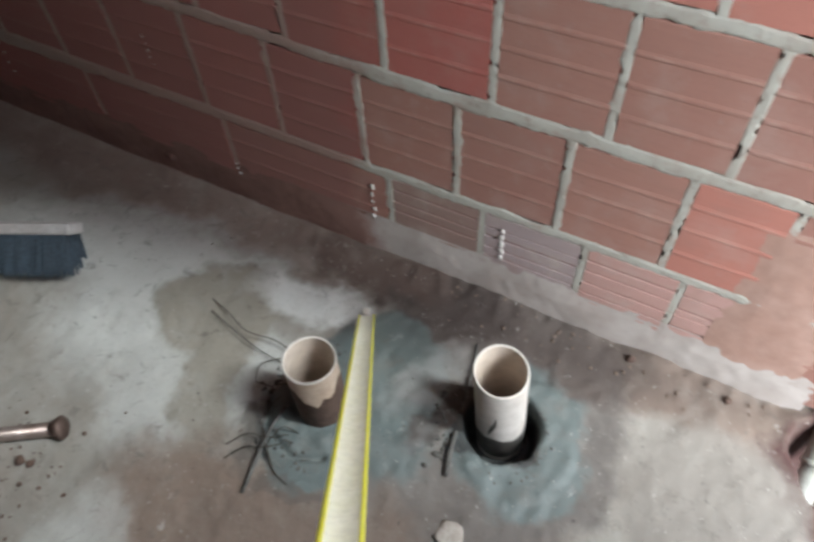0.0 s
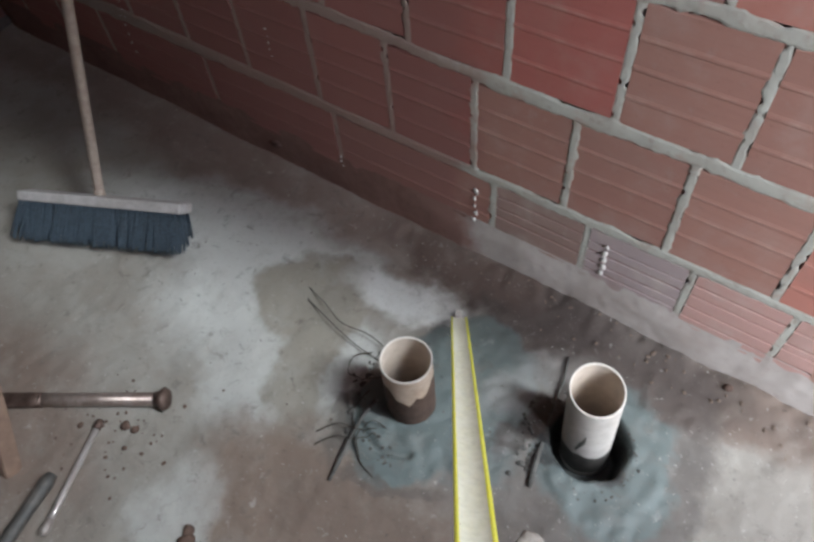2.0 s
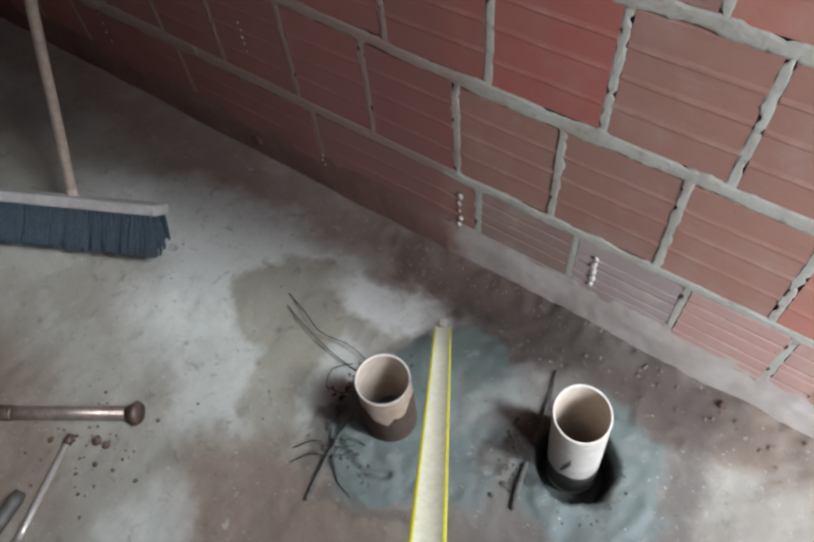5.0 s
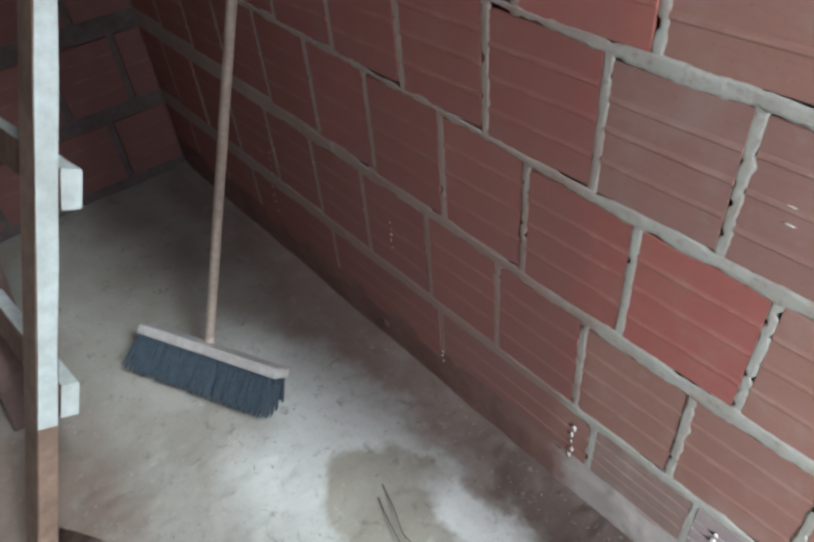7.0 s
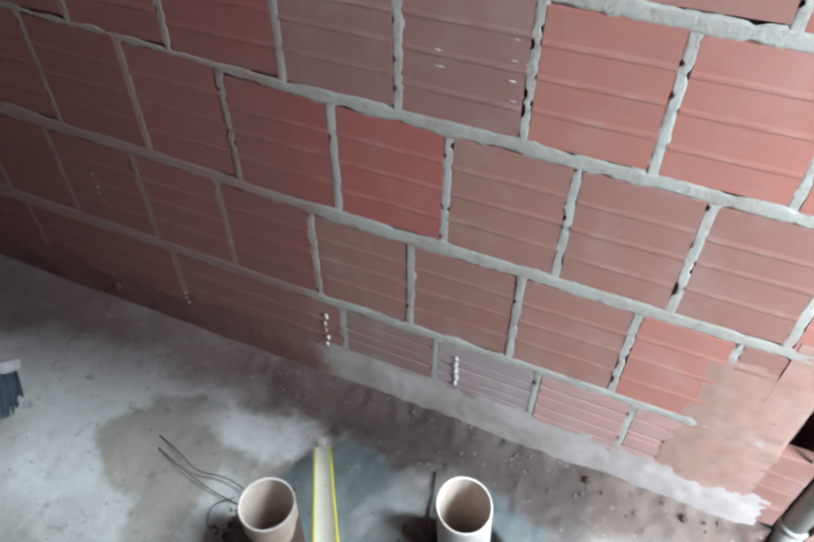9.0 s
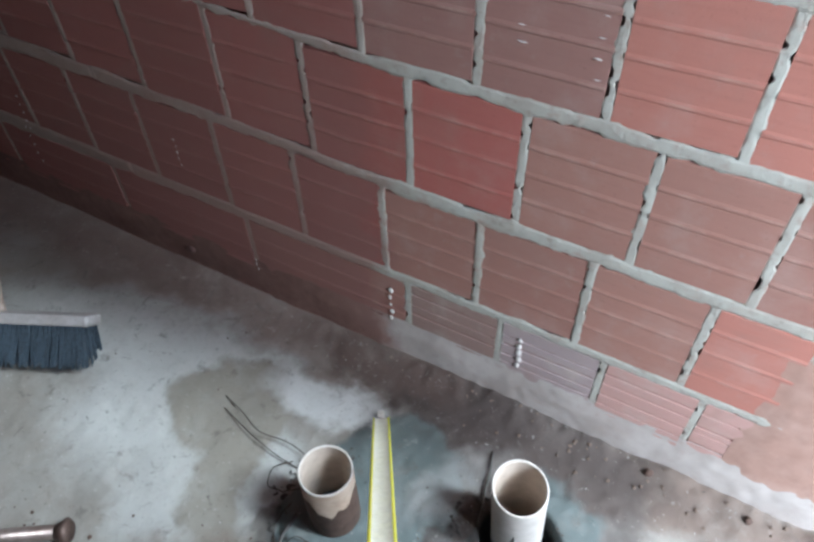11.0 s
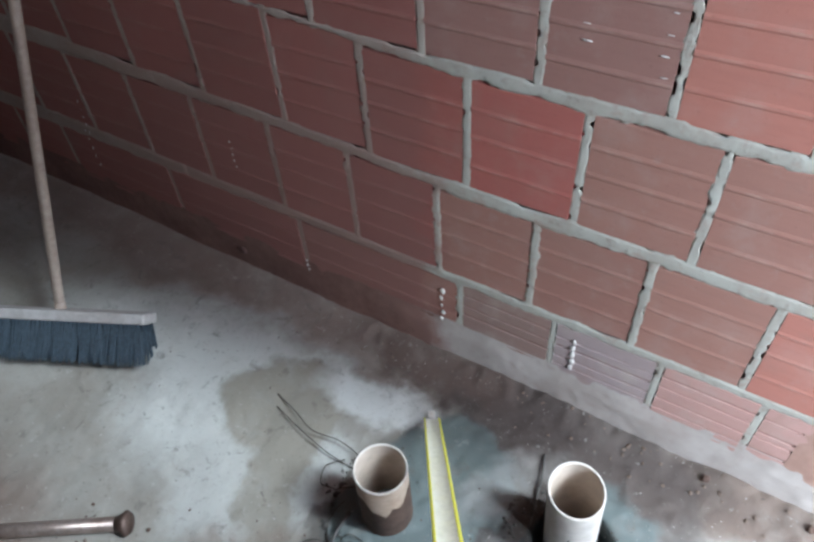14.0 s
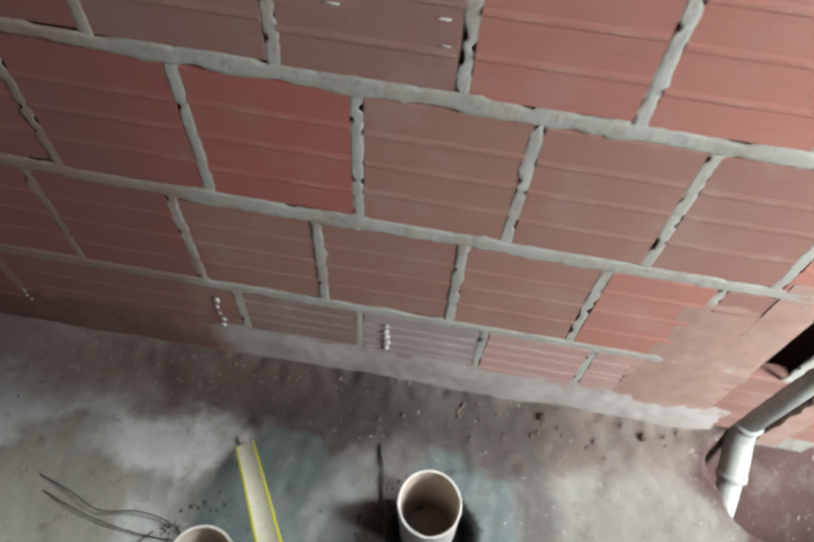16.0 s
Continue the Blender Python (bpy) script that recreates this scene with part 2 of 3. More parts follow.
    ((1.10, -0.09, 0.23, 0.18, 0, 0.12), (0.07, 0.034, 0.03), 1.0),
    ((0.80, -0.26, 0.165, 0.165, 0, 0.2), (0.215, 0.197, 0.175), 0.9),
]
FLOOR_STAINS_AND_SHADE = DUST_AND_SHADE_STAINS + EARTH_STAINS + DAMP_AND_SHADE_STAINS + CEMENT_AND_SHADE_STAINS
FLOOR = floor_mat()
PLASTER = plain("dusty_plaster", (0.215, 0.12, 0.098), (0.155, 0.078, 0.064), 5, 0.95, bump=0.004, fine=9)
SHELL = plain("bare_render", (0.62, 0.57, 0.54), (0.54, 0.48, 0.45), 3, 0.95, bump=0.004, fine=12)
PVC = plain("white_pvc", (0.58, 0.55, 0.52), (0.50, 0.46, 0.42), 9, 0.5, bump=0.0004)
PVC_RIM = plain("cut_pvc_edge", (0.74, 0.70, 0.64), (0.66, 0.60, 0.53), 20, 0.5, bump=0.0003)
PVC_GREY = plain("grey_dusty_pvc", (0.36, 0.37, 0.34), (0.28, 0.28, 0.25), 12, 0.55, bump=0.0005)
PVC_DIRTY = plain("dirty_cream_pvc", (0.56, 0.46, 0.37), (0.42, 0.31, 0.23), 11, 0.5, bump=0.0005)
PVC_IN = plain("dusty_pvc_inside", (0.56, 0.48, 0.405), (0.50, 0.42, 0.345), 9, 0.6, bump=0.0006)
MUD = plain("dried_mud", (0.12, 0.075, 0.055), (0.075, 0.045, 0.035), 40, 0.85, bump=0.003)
EARTHY = plain("earth_crumbs", (0.23, 0.175, 0.14), (0.15, 0.11, 0.085), 50, 0.95, bump=0.003)
SOIL = plain("wet_cement_crumbs", (0.14, 0.135, 0.125), (0.075, 0.07, 0.065), 50, 0.95, bump=0.004)
WOOD_LIT = plain("lit_face_timber", (0.47, 0.52, 0.51), (0.36, 0.385, 0.365), 9, 0.85, bump=0.002)
WOOD_BROWN = plain("brown_site_timber", (0.25, 0.165, 0.12), (0.15, 0.095, 0.07), 8, 0.85, bump=0.002)
HANDLE = plain("broom_stick_wood", (0.46, 0.38, 0.32), (0.36, 0.28, 0.23), 20, 0.6, bump=0.001)
BLOCK = plain("pale_broom_block", (0.55, 0.53, 0.52), (0.45, 0.42, 0.40), 20, 0.6, bump=0.001)
BRISTLE = plain("blue_grey_bristle", (0.075, 0.105, 0.135), (0.045, 0.06, 0.075), 120, 0.55, bump=0.001)
IRON = plain("rusty_iron", (0.17, 0.12, 0.10), (0.09, 0.055, 0.045), 40, 0.55, 0.6, bump=0.001)
STEEL = plain("worn_steel", (0.66, 0.63, 0.60), (0.50, 0.46, 0.43), 30, 0.3, 0.55, bump=0.0006)
DULL = plain("brown_worn_steel", (0.34, 0.28, 0.25), (0.22, 0.165, 0.14), 25, 0.38, 0.6, bump=0.0008)
GRIP = plain("black_grip", (0.05, 0.048, 0.045), (0.10, 0.09, 0.08), 40, 0.6, bump=0.001)
WIRE = plain("dark_wire", (0.05, 0.045, 0.04), (0.09, 0.075, 0.06), 60, 0.5, 0.4, bump=0.0005)
YELLOW = plain("yellow_tape", (0.95, 0.93, 0.16), (0.93, 0.90, 0.10), 25, 0.2, bump=0.0003)
PAINT = plain("white_splash", (0.75, 0.73, 0.70), (0.6, 0.57, 0.54), 60, 0.8, bump=0.001)
CAVITY_SHADE = plain("cavity_shade", (0.12, 0.062, 0.054), (0.07, 0.035, 0.03), 30, 0.95, bump=0.004)

# ---- mesh helpers ----


def mesh_of(name, bm, mats, smooth=False):
    me = bpy.data.meshes.new(name)
    bm.to_mesh(me)
    bm.free()
    for mt in mats if isinstance(mats, (list, tuple)) else [mats]:
        me.materials.append(mt)
    if smooth:
        for p in me.polygons:
            p.use_smooth = True
    return me


def part(name, bm, material, parent=None, label="", smooth=False, m=None):
    ob = new(name, mesh_of(name, bm, material, smooth))
    if parent is not None:
        ob.parent = parent
    if m is not None:
        ob.matrix_basis = m
    return tagged(ob, label)


def add_box(bm, lo, hi, bevel=0.0, m=None):
    r = bmesh.ops.create_cube(bm, size=1)
    vs = r["verts"]
    for v in vs:
        v.co = Vector([lo[k] + (v.co[k] + 0.5) * (hi[k] - lo[k]) for k in range(3)])
    if m is not None:
        bmesh.ops.transform(bm, matrix=m, verts=vs)
    if bevel:
        es = {e for v in vs for e in v.link_edges}
        bmesh.ops.bevel(bm, geom=list(es), offset=bevel, segments=2, affect="EDGES", profile=0.5)
    return bm


def box(lo, hi, bevel=0.0, m=None):
    return add_box(bmesh.new(), lo, hi, bevel, m)


def tube(bm, pts, radii, n=10, close=True):
    """A round bar along points, with a radius at each."""
    rings = []
    pts = [Vector(p) for p in pts]
    side = None
    for k, p in enumerate(pts):
        d = (pts[min(k + 1, len(pts) - 1)] - pts[max(k - 1, 0)]).normalized()
        if side is None:
            side = d.orthogonal().normalized()
        side = (side - d * side.dot(d)).normalized()
        up = d.cross(side)
        r = radii[k] if isinstance(radii, (list, tuple)) else radii
        rings.append([bm.verts.new(p + r * (math.cos(a) * side + math.sin(a) * up)) for a in (2 * math.pi * j / n for j in range(n))])
    for a, b in zip(rings, rings[1:]):
        for j in range(n):
            bm.faces.new((a[j], a[(j + 1) % n], b[(j + 1) % n], b[j]))
    if close:
        bm.faces.new(rings[0][::-1])
        bm.faces.new(rings[-1])
    return bm


def nz(x, y, z, s=1.0):
    return noise.noise(Vector((x * s, y * s, z * s)))


def lump(r, seed, squash=0.6, sub=2):
    bm = bmesh.new()
    bmesh.ops.create_icosphere(bm, subdivisions=sub, radius=r)
    for v in bm.verts:
        k = 1 + 0.45 * nz(v.co.x + seed, v.co.y, v.co.z, 1.1 / r) + 0.2 * nz(v.co.x, v.co.y + seed, v.co.z, 2.7 / r)
        v.co = Vector((v.co.x * k, v.co.y * k * 0.85, v.co.z * k * squash))
    return bm

# ---- floor ----
PIPE_A, PIPE_B = (0.044, -0.412), (0.385, -0.262)


def floor_height(x, y):
    z = 0.006 * nz(x, y, 0, 3) + 0.004 * nz(x, y, 3, 11) + 0.002 * nz(x, y, 5, 40)
    near = math.exp(-((y / 0.05) ** 2))
    z += near * (0.022 + 0.012 * nz(x, 0, 9, 9) + 0.006 * nz(x, y, 2, 35)) * (0.35 + 0.65 * max(0.0, min(1.0, (x + 0.35) / 0.4)))
    for px, py, r in ((*PIPE_A, 0.12), (0.16, -0.27, 0.12)):
        z += 0.010 * math.exp(-(((x - px) ** 2 + (y - py) ** 2) / r**2))
    ragged = 0.25 * nz(x, y, 6, 9) + 0.12 * nz(x, y, 8, 30)
    inside = 1 - min(math.hypot((x - 0.05) / 0.115, (y + 0.455) / 0.12), math.hypot((x - 0.11) / 0.16, (y + 0.31) / 0.165), math.hypot((x - 0.44) / 0.12, (y + 0.29) / 0.155)) + ragged
    z += 0.0045 * max(0.0, min(1.0, inside / 0.12)) * (0.6 + 0.8 * nz(x, y, 5, 14))
    dx, dy = x - PIPE_A[0], y - PIPE_A[1]
    d, turn = math.hypot(dx, dy), math.degrees(math.atan2(dy, dx)) % 360
    if 165 < turn < 305:
        z -= 0.012 * math.exp(-(((d - 0.118 - 0.014 * nz(x, y, 2, 20)) / 0.006) ** 2))
    d = math.hypot(x - 0.393, y + 0.283) + 0.012 * nz(x, y, 1, 18)
    z -= 0.11 * max(0.0, min(1.0, (0.080 - d) / 0.014))
    d = math.hypot((x - 1.10) / 1.35, y + 0.07) + 0.02 * nz(x, y, 4, 14)
    z -= 0.12 * max(0.0, min(1.0, (0.145 - d) / 0.025))
    if -0.1 < x < 0.55 and -0.56 < y < -0.1:
        z += 0.004 * abs(nz(x, y, 7, 26))
    return z


def floor_sheet():
    xs = [-2.3 + 0.05 * k for k in range(28)] + [-0.9 + 0.0055 * k for k in range(364)] + [1.106 + 0.06 * k for k in range(24)]
    ys = [-3.3 + 0.06 * k for k in range(34)] + [-1.26 + 0.0055 * k for k in range(232)]
    ys.append(0.13)
    bm = bmesh.new()
    rows = [[bm.verts.new((x, y, floor_height(x, y))) for x in xs] for y in ys]
    for a, b in zip(rows, rows[1:]):
        for k in range(len(xs) - 1):
            bm.faces.new((a[k], a[k + 1], b[k + 1], b[k]))
    return bm


tagged(part("floor", floor_sheet(), FLOOR, smooth=True), "rough unfinished concrete floor with fresh cement patch and dust", "floor", kind="structure")
tagged(part("ground", box((-7, -6, -0.5), (5, 3, -0.2)), SHELL), "bare earth under the house", "ground", kind="structure")

# ---- walls, ceiling, openings ----
RIGHT, BACK, TOP = 1.46, -3.2, 2.7
wall = part("wall_north", box((-2.14, 0.03, -0.2), (0.80, 0.16, TOP)), MORTAR)
tagged(wall, "bare hollow clay brick wall with thick cement joints", "wall", kind="structure")
part("core", box((0.80, 0.03, 0.53), (1.02, 0.16, TOP)), MORTAR, wall)


def broken_edge(place, along_z, n=26):
    """A jagged lip of snapped clay; place(f, r) gives its inner and outer edge."""
    bm = bmesh.new()
    rows = []
    for k in range(n + 1):
        f = k / n
        r = 0.5 + 0.9 * nz(f * along_z, 2.1, along_z, 9) + 0.5 * nz(f, along_z, 4, 31)
        (x0, z0), (x1, z1) = place(f, r)
        rows.append([bm.verts.new(c) for c in ((x0, -0.001, z0), (x1, -0.001 + 0.004 * nz(f, 1, 2, 25), z1), (x1, 0.035, z1), (x0, 0.035, z0))])
    for a, b in zip(rows, rows[1:]):
        for k in range(4):
            bm.faces.new((a[k], a[(k + 1) % 4], b[(k + 1) % 4], b[k]))
    bm.faces.new(rows[0])
    bm.faces.new(rows[-1][::-1])
    bmesh.ops.recalc_face_normals(bm, faces=bm.faces[:])
    return bm


for lip in (broken_edge(lambda f, r: ((0.79, 0.54 * f), (0.835 + 0.035 * r + 0.05 * max(0.0, f - 0.75), 0.54 * f)), 1.0),
            broken_edge(lambda f, r: ((0.79 + 0.25 * f, 0.545), (0.79 + 0.25 * f, 0.50 - 0.03 * r)), 2.0),
            broken_edge(lambda f, r: ((1.04, 0.54 * f), (1.005 - 0.02 * r, 0.54 * f)), 3.0)):
    part("broken_lip", lip, PINK, wall, "snapped clay edge of the chase")
part("recess", box((0.80, 0.10, -0.2), (1.02, 0.16, 0.53)), CAVITY_SHADE, wall)
part("core", box((1.02, 0.03, -0.2), (1.14, 0.10, TOP)), MORTAR, wall)
west = part("wall_west", box((-2.14, BACK, -0.2), (-2.02, 0.028, TOP)), plain("shaded_mortar", (0.13, 0.105, 0.10), (0.085, 0.065, 0.062), 9, 0.95, bump=0.003))
tagged(west, "bare brick end wall with shade put into its colours", "wall", kind="structure")
tagged(part("unseen_wall_south", box((-2.14, BACK - 0.14, -0.2), (RIGHT + 0.14, BACK, TOP)), SHELL), "unseen plain wall added behind the camera", "wall", kind="structure")
east = part("unseen_wall_east", box((RIGHT, BACK, -0.2), (RIGHT + 0.14, -0.66, TOP)), SHELL)
tagged(east, "unseen plain wall added to cut off the daylight", "wall", kind="structure")
slab = add_box(box((-2.3, BACK - 0.2, TOP), (RIGHT + 0.2, -0.8, TOP + 0.12)), (-2.3, -0.8, TOP), (0.75, 0.2, TOP + 0.12))
tagged(part("ceiling", slab, SHELL), "unseen slab ceiling added to limit and bounce daylight", "ceiling", kind="structure")


def bed_z(level, x):
    """Bottom and top of the bricks of a course; the beds climb a little towards the far corner."""
    low = (0.045, 0.293, 0.543, 0.787, 1.014)
    high = (0.270, 0.511, 0.764, 0.993, 1.230)
    rise = (0.0, 0.35, 0.9, 1.0, 1.0)
    k = min(level, 4)
    up = 0.235 * (level - k) + rise[k] * (0.05 * max(0.0, -0.12 - x) - 0.024 * max(0.0, x))
    tall = 0.017 * min(1.0, max(0.0, -x / 0.3)) if k else 0.0
    return low[k] + up, high[k] + up + tall


def joints(level):
    """Places of the upright joints along a course."""
    right = {0: [-1.35, -0.90, -0.455, -0.013, 0.205, 0.42, 0.605, 0.80], 1: [-0.486, -0.275, -0.065, 0.145, 0.355, 0.556, 0.716], 2: [-0.655, -0.425, -0.214, 0.0, 0.207, 0.409, 0.598, 0.775],
             3: [-0.31, -0.085, 0.12, 0.32, 0.507, 0.69], 4: [-0.02, 0.19, 0.40, 0.607, 0.81]}
    xs = list(right.get(level, [0.12 + 0.1 * (level % 2), 0.33 + 0.1 * (level % 2), 0.54 + 0.1 * (level % 2)]))
    while xs[-1] < 1.14:
        xs.append(xs[-1] + 0.205)
    while xs[0] > -1.95:
        xs.insert(0, xs[0] - 0.225 - 0.006 * ((level * 7 + len(xs)) % 3 - 1))
    return xs


def brick_mesh(mat, seed, grooved=False):
    """One brick of unit width and height, with raised extrusion ribs or cut grooves and softened arrises."""
    rng = random.Random(seed)
    prof = [(0.03, 0.0), (0.004, 0.0), (0.0, 0.012)]
    for f in (0.30, 0.42, 0.56, 0.70, 0.86) if grooved else ():
        f += rng.uniform(-0.04, 0.04)
        wide = rng.uniform(0, 0.012)
        prof += [(0.0, f - 0.014 - wide), (0.003, f - 0.008 - wide), (0.003, f + 0.006), (0.0, f + 0.012)]
    for f in () if grooved else (0.25, 0.5, 0.75):
        f += rng.uniform(-0.02, 0.02)
        prof += [(0.0003, f - 0.055), (0.0003, f - 0.024), (-0.0011, f - 0.008), (-0.0011, f + 0.012), (0.0001, f + 0.03)]
    prof += [(0.0, 0.988), (0.004, 1.0), (0.03, 1.0)]
    bm = bmesh.new()
    a = [bm.verts.new((0, y, z)) for y, z in prof]
    b = [bm.verts.new((1, y, z)) for y, z in prof]
    for k in range(len(prof) - 1):
        f = bm.faces.new((a[k], a[k + 1], b[k + 1], b[k]))
        f.material_index = 1 if (prof[k][0] == prof[k + 1][0] == (0.003 if grooved else -0.0011)) else 0
    bm.faces.new(a[::-1])
    bm.faces.new(b)
    bmesh.ops.recalc_face_normals(bm, faces=bm.faces[:])
    return mesh_of("brick", bm, mat)


GROOVED = ("smeared", "smeared_brown", "smeared_pink")
BRICK_MESH = {k: [brick_mesh(v, s, k in GROOVED) for s in range(4)] for k, v in BRICKS.items()}
TONES = {(2, 2): "red", (2, 3): "brown", (2, 4): "brown", (2, 5): "brown", (2, 6): "orange", (2, 1): "maroon", (2, 0): "red",
         (3, 1): "dull", (3, 2): "dull", (3, 3): "orange", (3, 4): "orange", (3, 5): "orange", (3, 0): "maroon",
         (1, 1): "brown", (1, 2): "brown", (1, 3): "brown", (1, 4): "orange", (1, 5): "brown",
         (0, 0): "brown", (0, -1): "brown", (0, 1): "smeared_brown", (0, 2): "smeared", (0, 3): "smeared_pink", (0, 4): "smeared_pink", (4, 3): "brown", (4, 4): "red"}


def tone_for(level, x):
    first = {0: -0.013, 1: -0.065, 2: -0.214, 3: -0.085, 4: -0.02}.get(level, 0)
    n = round((x - first) / 0.205) + 1
    if (level, n) in TONES:
        return TONES[level, n]
    if n < 1:
        return random.Random(level * 31 + n).choice(("maroon", "maroon", "red", "maroon"))
    return random.Random(level * 17 + n).choice(("brown", "orange", "brown", "red"))


def gone(level, x0, x1):
    """Where the chase for the drain has been broken out."""
    return level < 2 and x0 > 0.82 and x1 < 1.05


# ---- mortar: uneven beds and upright joints ----


def ribbon(bm, along, cross):
    """A rough raised ribbon; cross(s) gives rows of points across it at s."""
    last = None
    for s in along:
        row = [bm.verts.new(p) for p in cross(s)]
        if last:
            for k in range(len(row) - 1):
                bm.faces.new((last[k], last[k + 1], row[k + 1], row[k]))
        last = row


def mortar_mesh(levels):
    bm = bmesh.new()
    xs = [-2.02 + 0.02 * k for k in range(61)] + [-0.82 + 0.008 * k for k in range(225)] + [0.98 + 0.016 * k for k in range(11)]
    U = (-1, -0.8, -0.5, 0, 0.5, 0.8, 1)
    for n in range(levels):

        def bed(x, n=n):
            lo, hi = bed_z(n, x)[1], bed_z(n + 1, x)[0]
            wob = 0.007 * nz(x, n * 3.1, 0, 14) + 0.004 * nz(x, n, 7, 60)
            mid, half = (lo + hi) / 2 + wob * 0.6, (hi - lo) / 2 + 0.002 + 0.006 * nz(x, n * 2.3, 5, 22) + 0.0045 * nz(x, n, 2, 75)
            return [(x, 0.0018 - 0.0030 * (1 - abs(u) ** 8) + 0.0015 * nz(x, u + n, 3, 25) * (1 - abs(u)) + 0.001 * nz(x, u, n, 110), mid + u * half) for u in U]

        if n == 0:
            ribbon(bm, [x for x in xs if x < 0.83], bed)
            ribbon(bm, [x for x in xs if x > 0.995], bed)
        else:
            ribbon(bm, xs, bed)
    for n in range(levels + 1):
        for x in joints(n):
            if not -2.0 < x < 1.12 or (n == 0 and x > 0.65):
                continue
            lo, hi = bed_z(n, x)

            def upright(z, x=x, n=n):
                sides = []
                for s in (0, 1):
                    chip = max(0.0, nz(x + 5 * s, z, n, 48) - 0.25) * (0.045 if s == 0 else 0.02)
                    blot = max(0.0, nz(x + 3 * s, z, n + 9, 38) - 0.2) * 0.010
                    sides.append(max(0.0025, 0.0092 - chip + blot + 0.003 * nz(x + s, z, 4 + s, 120)))
                mid = x + 0.0015 * nz(x, z, 8, 9)
                return [(mid + u * sides[u > 0], 0.0018 + (0.0009 if n == 0 else 0) - 0.0016 * (1 - abs(u) ** 8) + 0.0008 * nz(x + u, z, 3, 60), z) for u in U]

            ribbon(bm, [lo - 0.012 + (hi - lo + 0.024) * k / 70 for k in range(71)], upright)
    bmesh.ops.recalc_face_normals(bm, faces=bm.faces[:])
    return bm


part("mortar", mortar_mesh(9), MORTAR, wall, "thick uneven grey cement joints", smooth=True)


def skim(x0, x1, z0, z1, level, seed, step=0.012, amp=1.0, fade=0.05, start=0.05):
    """A smeared coat that sinks under the brick face where it has worn through."""
    bm = bmesh.new()
    nx, nzz = int((x1 - x0) / step), int((z1 - z0) / step)
    rows = []
    for j in range(nzz + 1):
        z = z0 + (z1 - z0) * j / nzz
        row = []
        for i in range(nx + 1):
            x = x0 + (x1 - x0) * i / nx
            edge = min(1.0, min((x - x0) / start, (x1 - x) / fade, (z1 - z) / 0.05))
            y = level * (edge - 0.25) + amp * (0.004 * nz(x + seed, 0, z, 9) + 0.0015 * nz(x, seed, z, 40))
            row.append(bm.verts.new((x, y, z)))
        rows.append(row)
    for a, b in zip(rows, rows[1:]):
        for i in range(nx):
            bm.faces.new((a[i], a[i + 1], b[i + 1], b[i]))
    return bm


part("plaster_skim", skim(-2.0, 0.02, -0.03, 0.13, -0.0035, 3, 0.010, 0.9, 0.10), PLASTER, wall, "brown smeared plaster along the foot of the wall", smooth=True)
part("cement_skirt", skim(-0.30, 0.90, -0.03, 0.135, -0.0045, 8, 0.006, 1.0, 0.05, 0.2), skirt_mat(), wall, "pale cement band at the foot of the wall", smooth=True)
part("edge_plaster", skim(0.68, 0.86, 0.03, 0.47, -0.0022, 21, 0.006, 0.35), PINK, wall, "smeared render beside the chase", smooth=True)

# ---- drain pipes ----


def pipe(name, place, height, lean, label, cut=0.0, skin=PVC):
    top = new(name)
    top.matrix_world = pose(place[0], place[1], -0.12, *lean)
    n, ro, ri = 48, 0.0508, 0.0472
    h = height + 0.12

    def rim(a, r):
        return h + cut * math.cos(a - 2.4) * r / ro

    bm = bmesh.new()
    ring = []
    spec = ((ro, 0, 0), (ro, 1, -0.0018), (ro - 0.0012, 1, 0), (ri + 0.0008, 1, 0), (ri, 1, -0.0015), (ri, 0, 0.02))
    for r, up, dz in spec:
        ring.append([bm.verts.new((r * math.cos(a), r * math.sin(a), (rim(a, r) if up else 0) + dz)) for a in (2 * math.pi * k / n for k in range(n))])
    for i, (a, b) in enumerate(zip(ring, ring[1:])):
        for k in range(n):
            f = bm.faces.new((a[k], a[(k + 1) % n], b[(k + 1) % n], b[k]))
            f.material_index = 1 if i == 4 else 2 if i else 0
    body = part("tube", bm, [skin, PVC_IN, PVC], top, smooth=True)
    bm = bmesh.new()
    loops = [[bm.verts.new((r * math.cos(a), r * math.sin(a), rim(a, r) + 0.0004 - lift)) for a in (2 * math.pi * k / n for k in range(n))] for r, lift in ((ro + 0.0003, 0.004), (ro - 0.0005, 0.0), (ri + 0.0005, 0.0), (ri - 0.0003, 0.004))]
    for a, b in zip(loops, loops[1:]):
        for k in range(n):
            bm.faces.new((a[k], a[(k + 1) % n], b[(k + 1) % n], b[k]))
    part("cut_rim", bm, PVC_RIM, body, "pale freshly cut rim", smooth=True)
    bm = bmesh.new()
    bmesh.ops.create_circle(bm, cap_ends=True, radius=ri, segments=24)
    part("plug", bm, PVC_IN, top, "dusty bottom inside the pipe", m=pose(0, 0, 0.04))
    tagged(top, label, "drain pipe", "floor drain pipes")
    return top


def shell(r, lo, hi, a0, a1, n=40, rows=8):
    """A thin coat on the pipe's outside between two uneven heights."""
    bm = bmesh.new()
    grid = []
    for j in range(rows + 1):
        f = j / rows
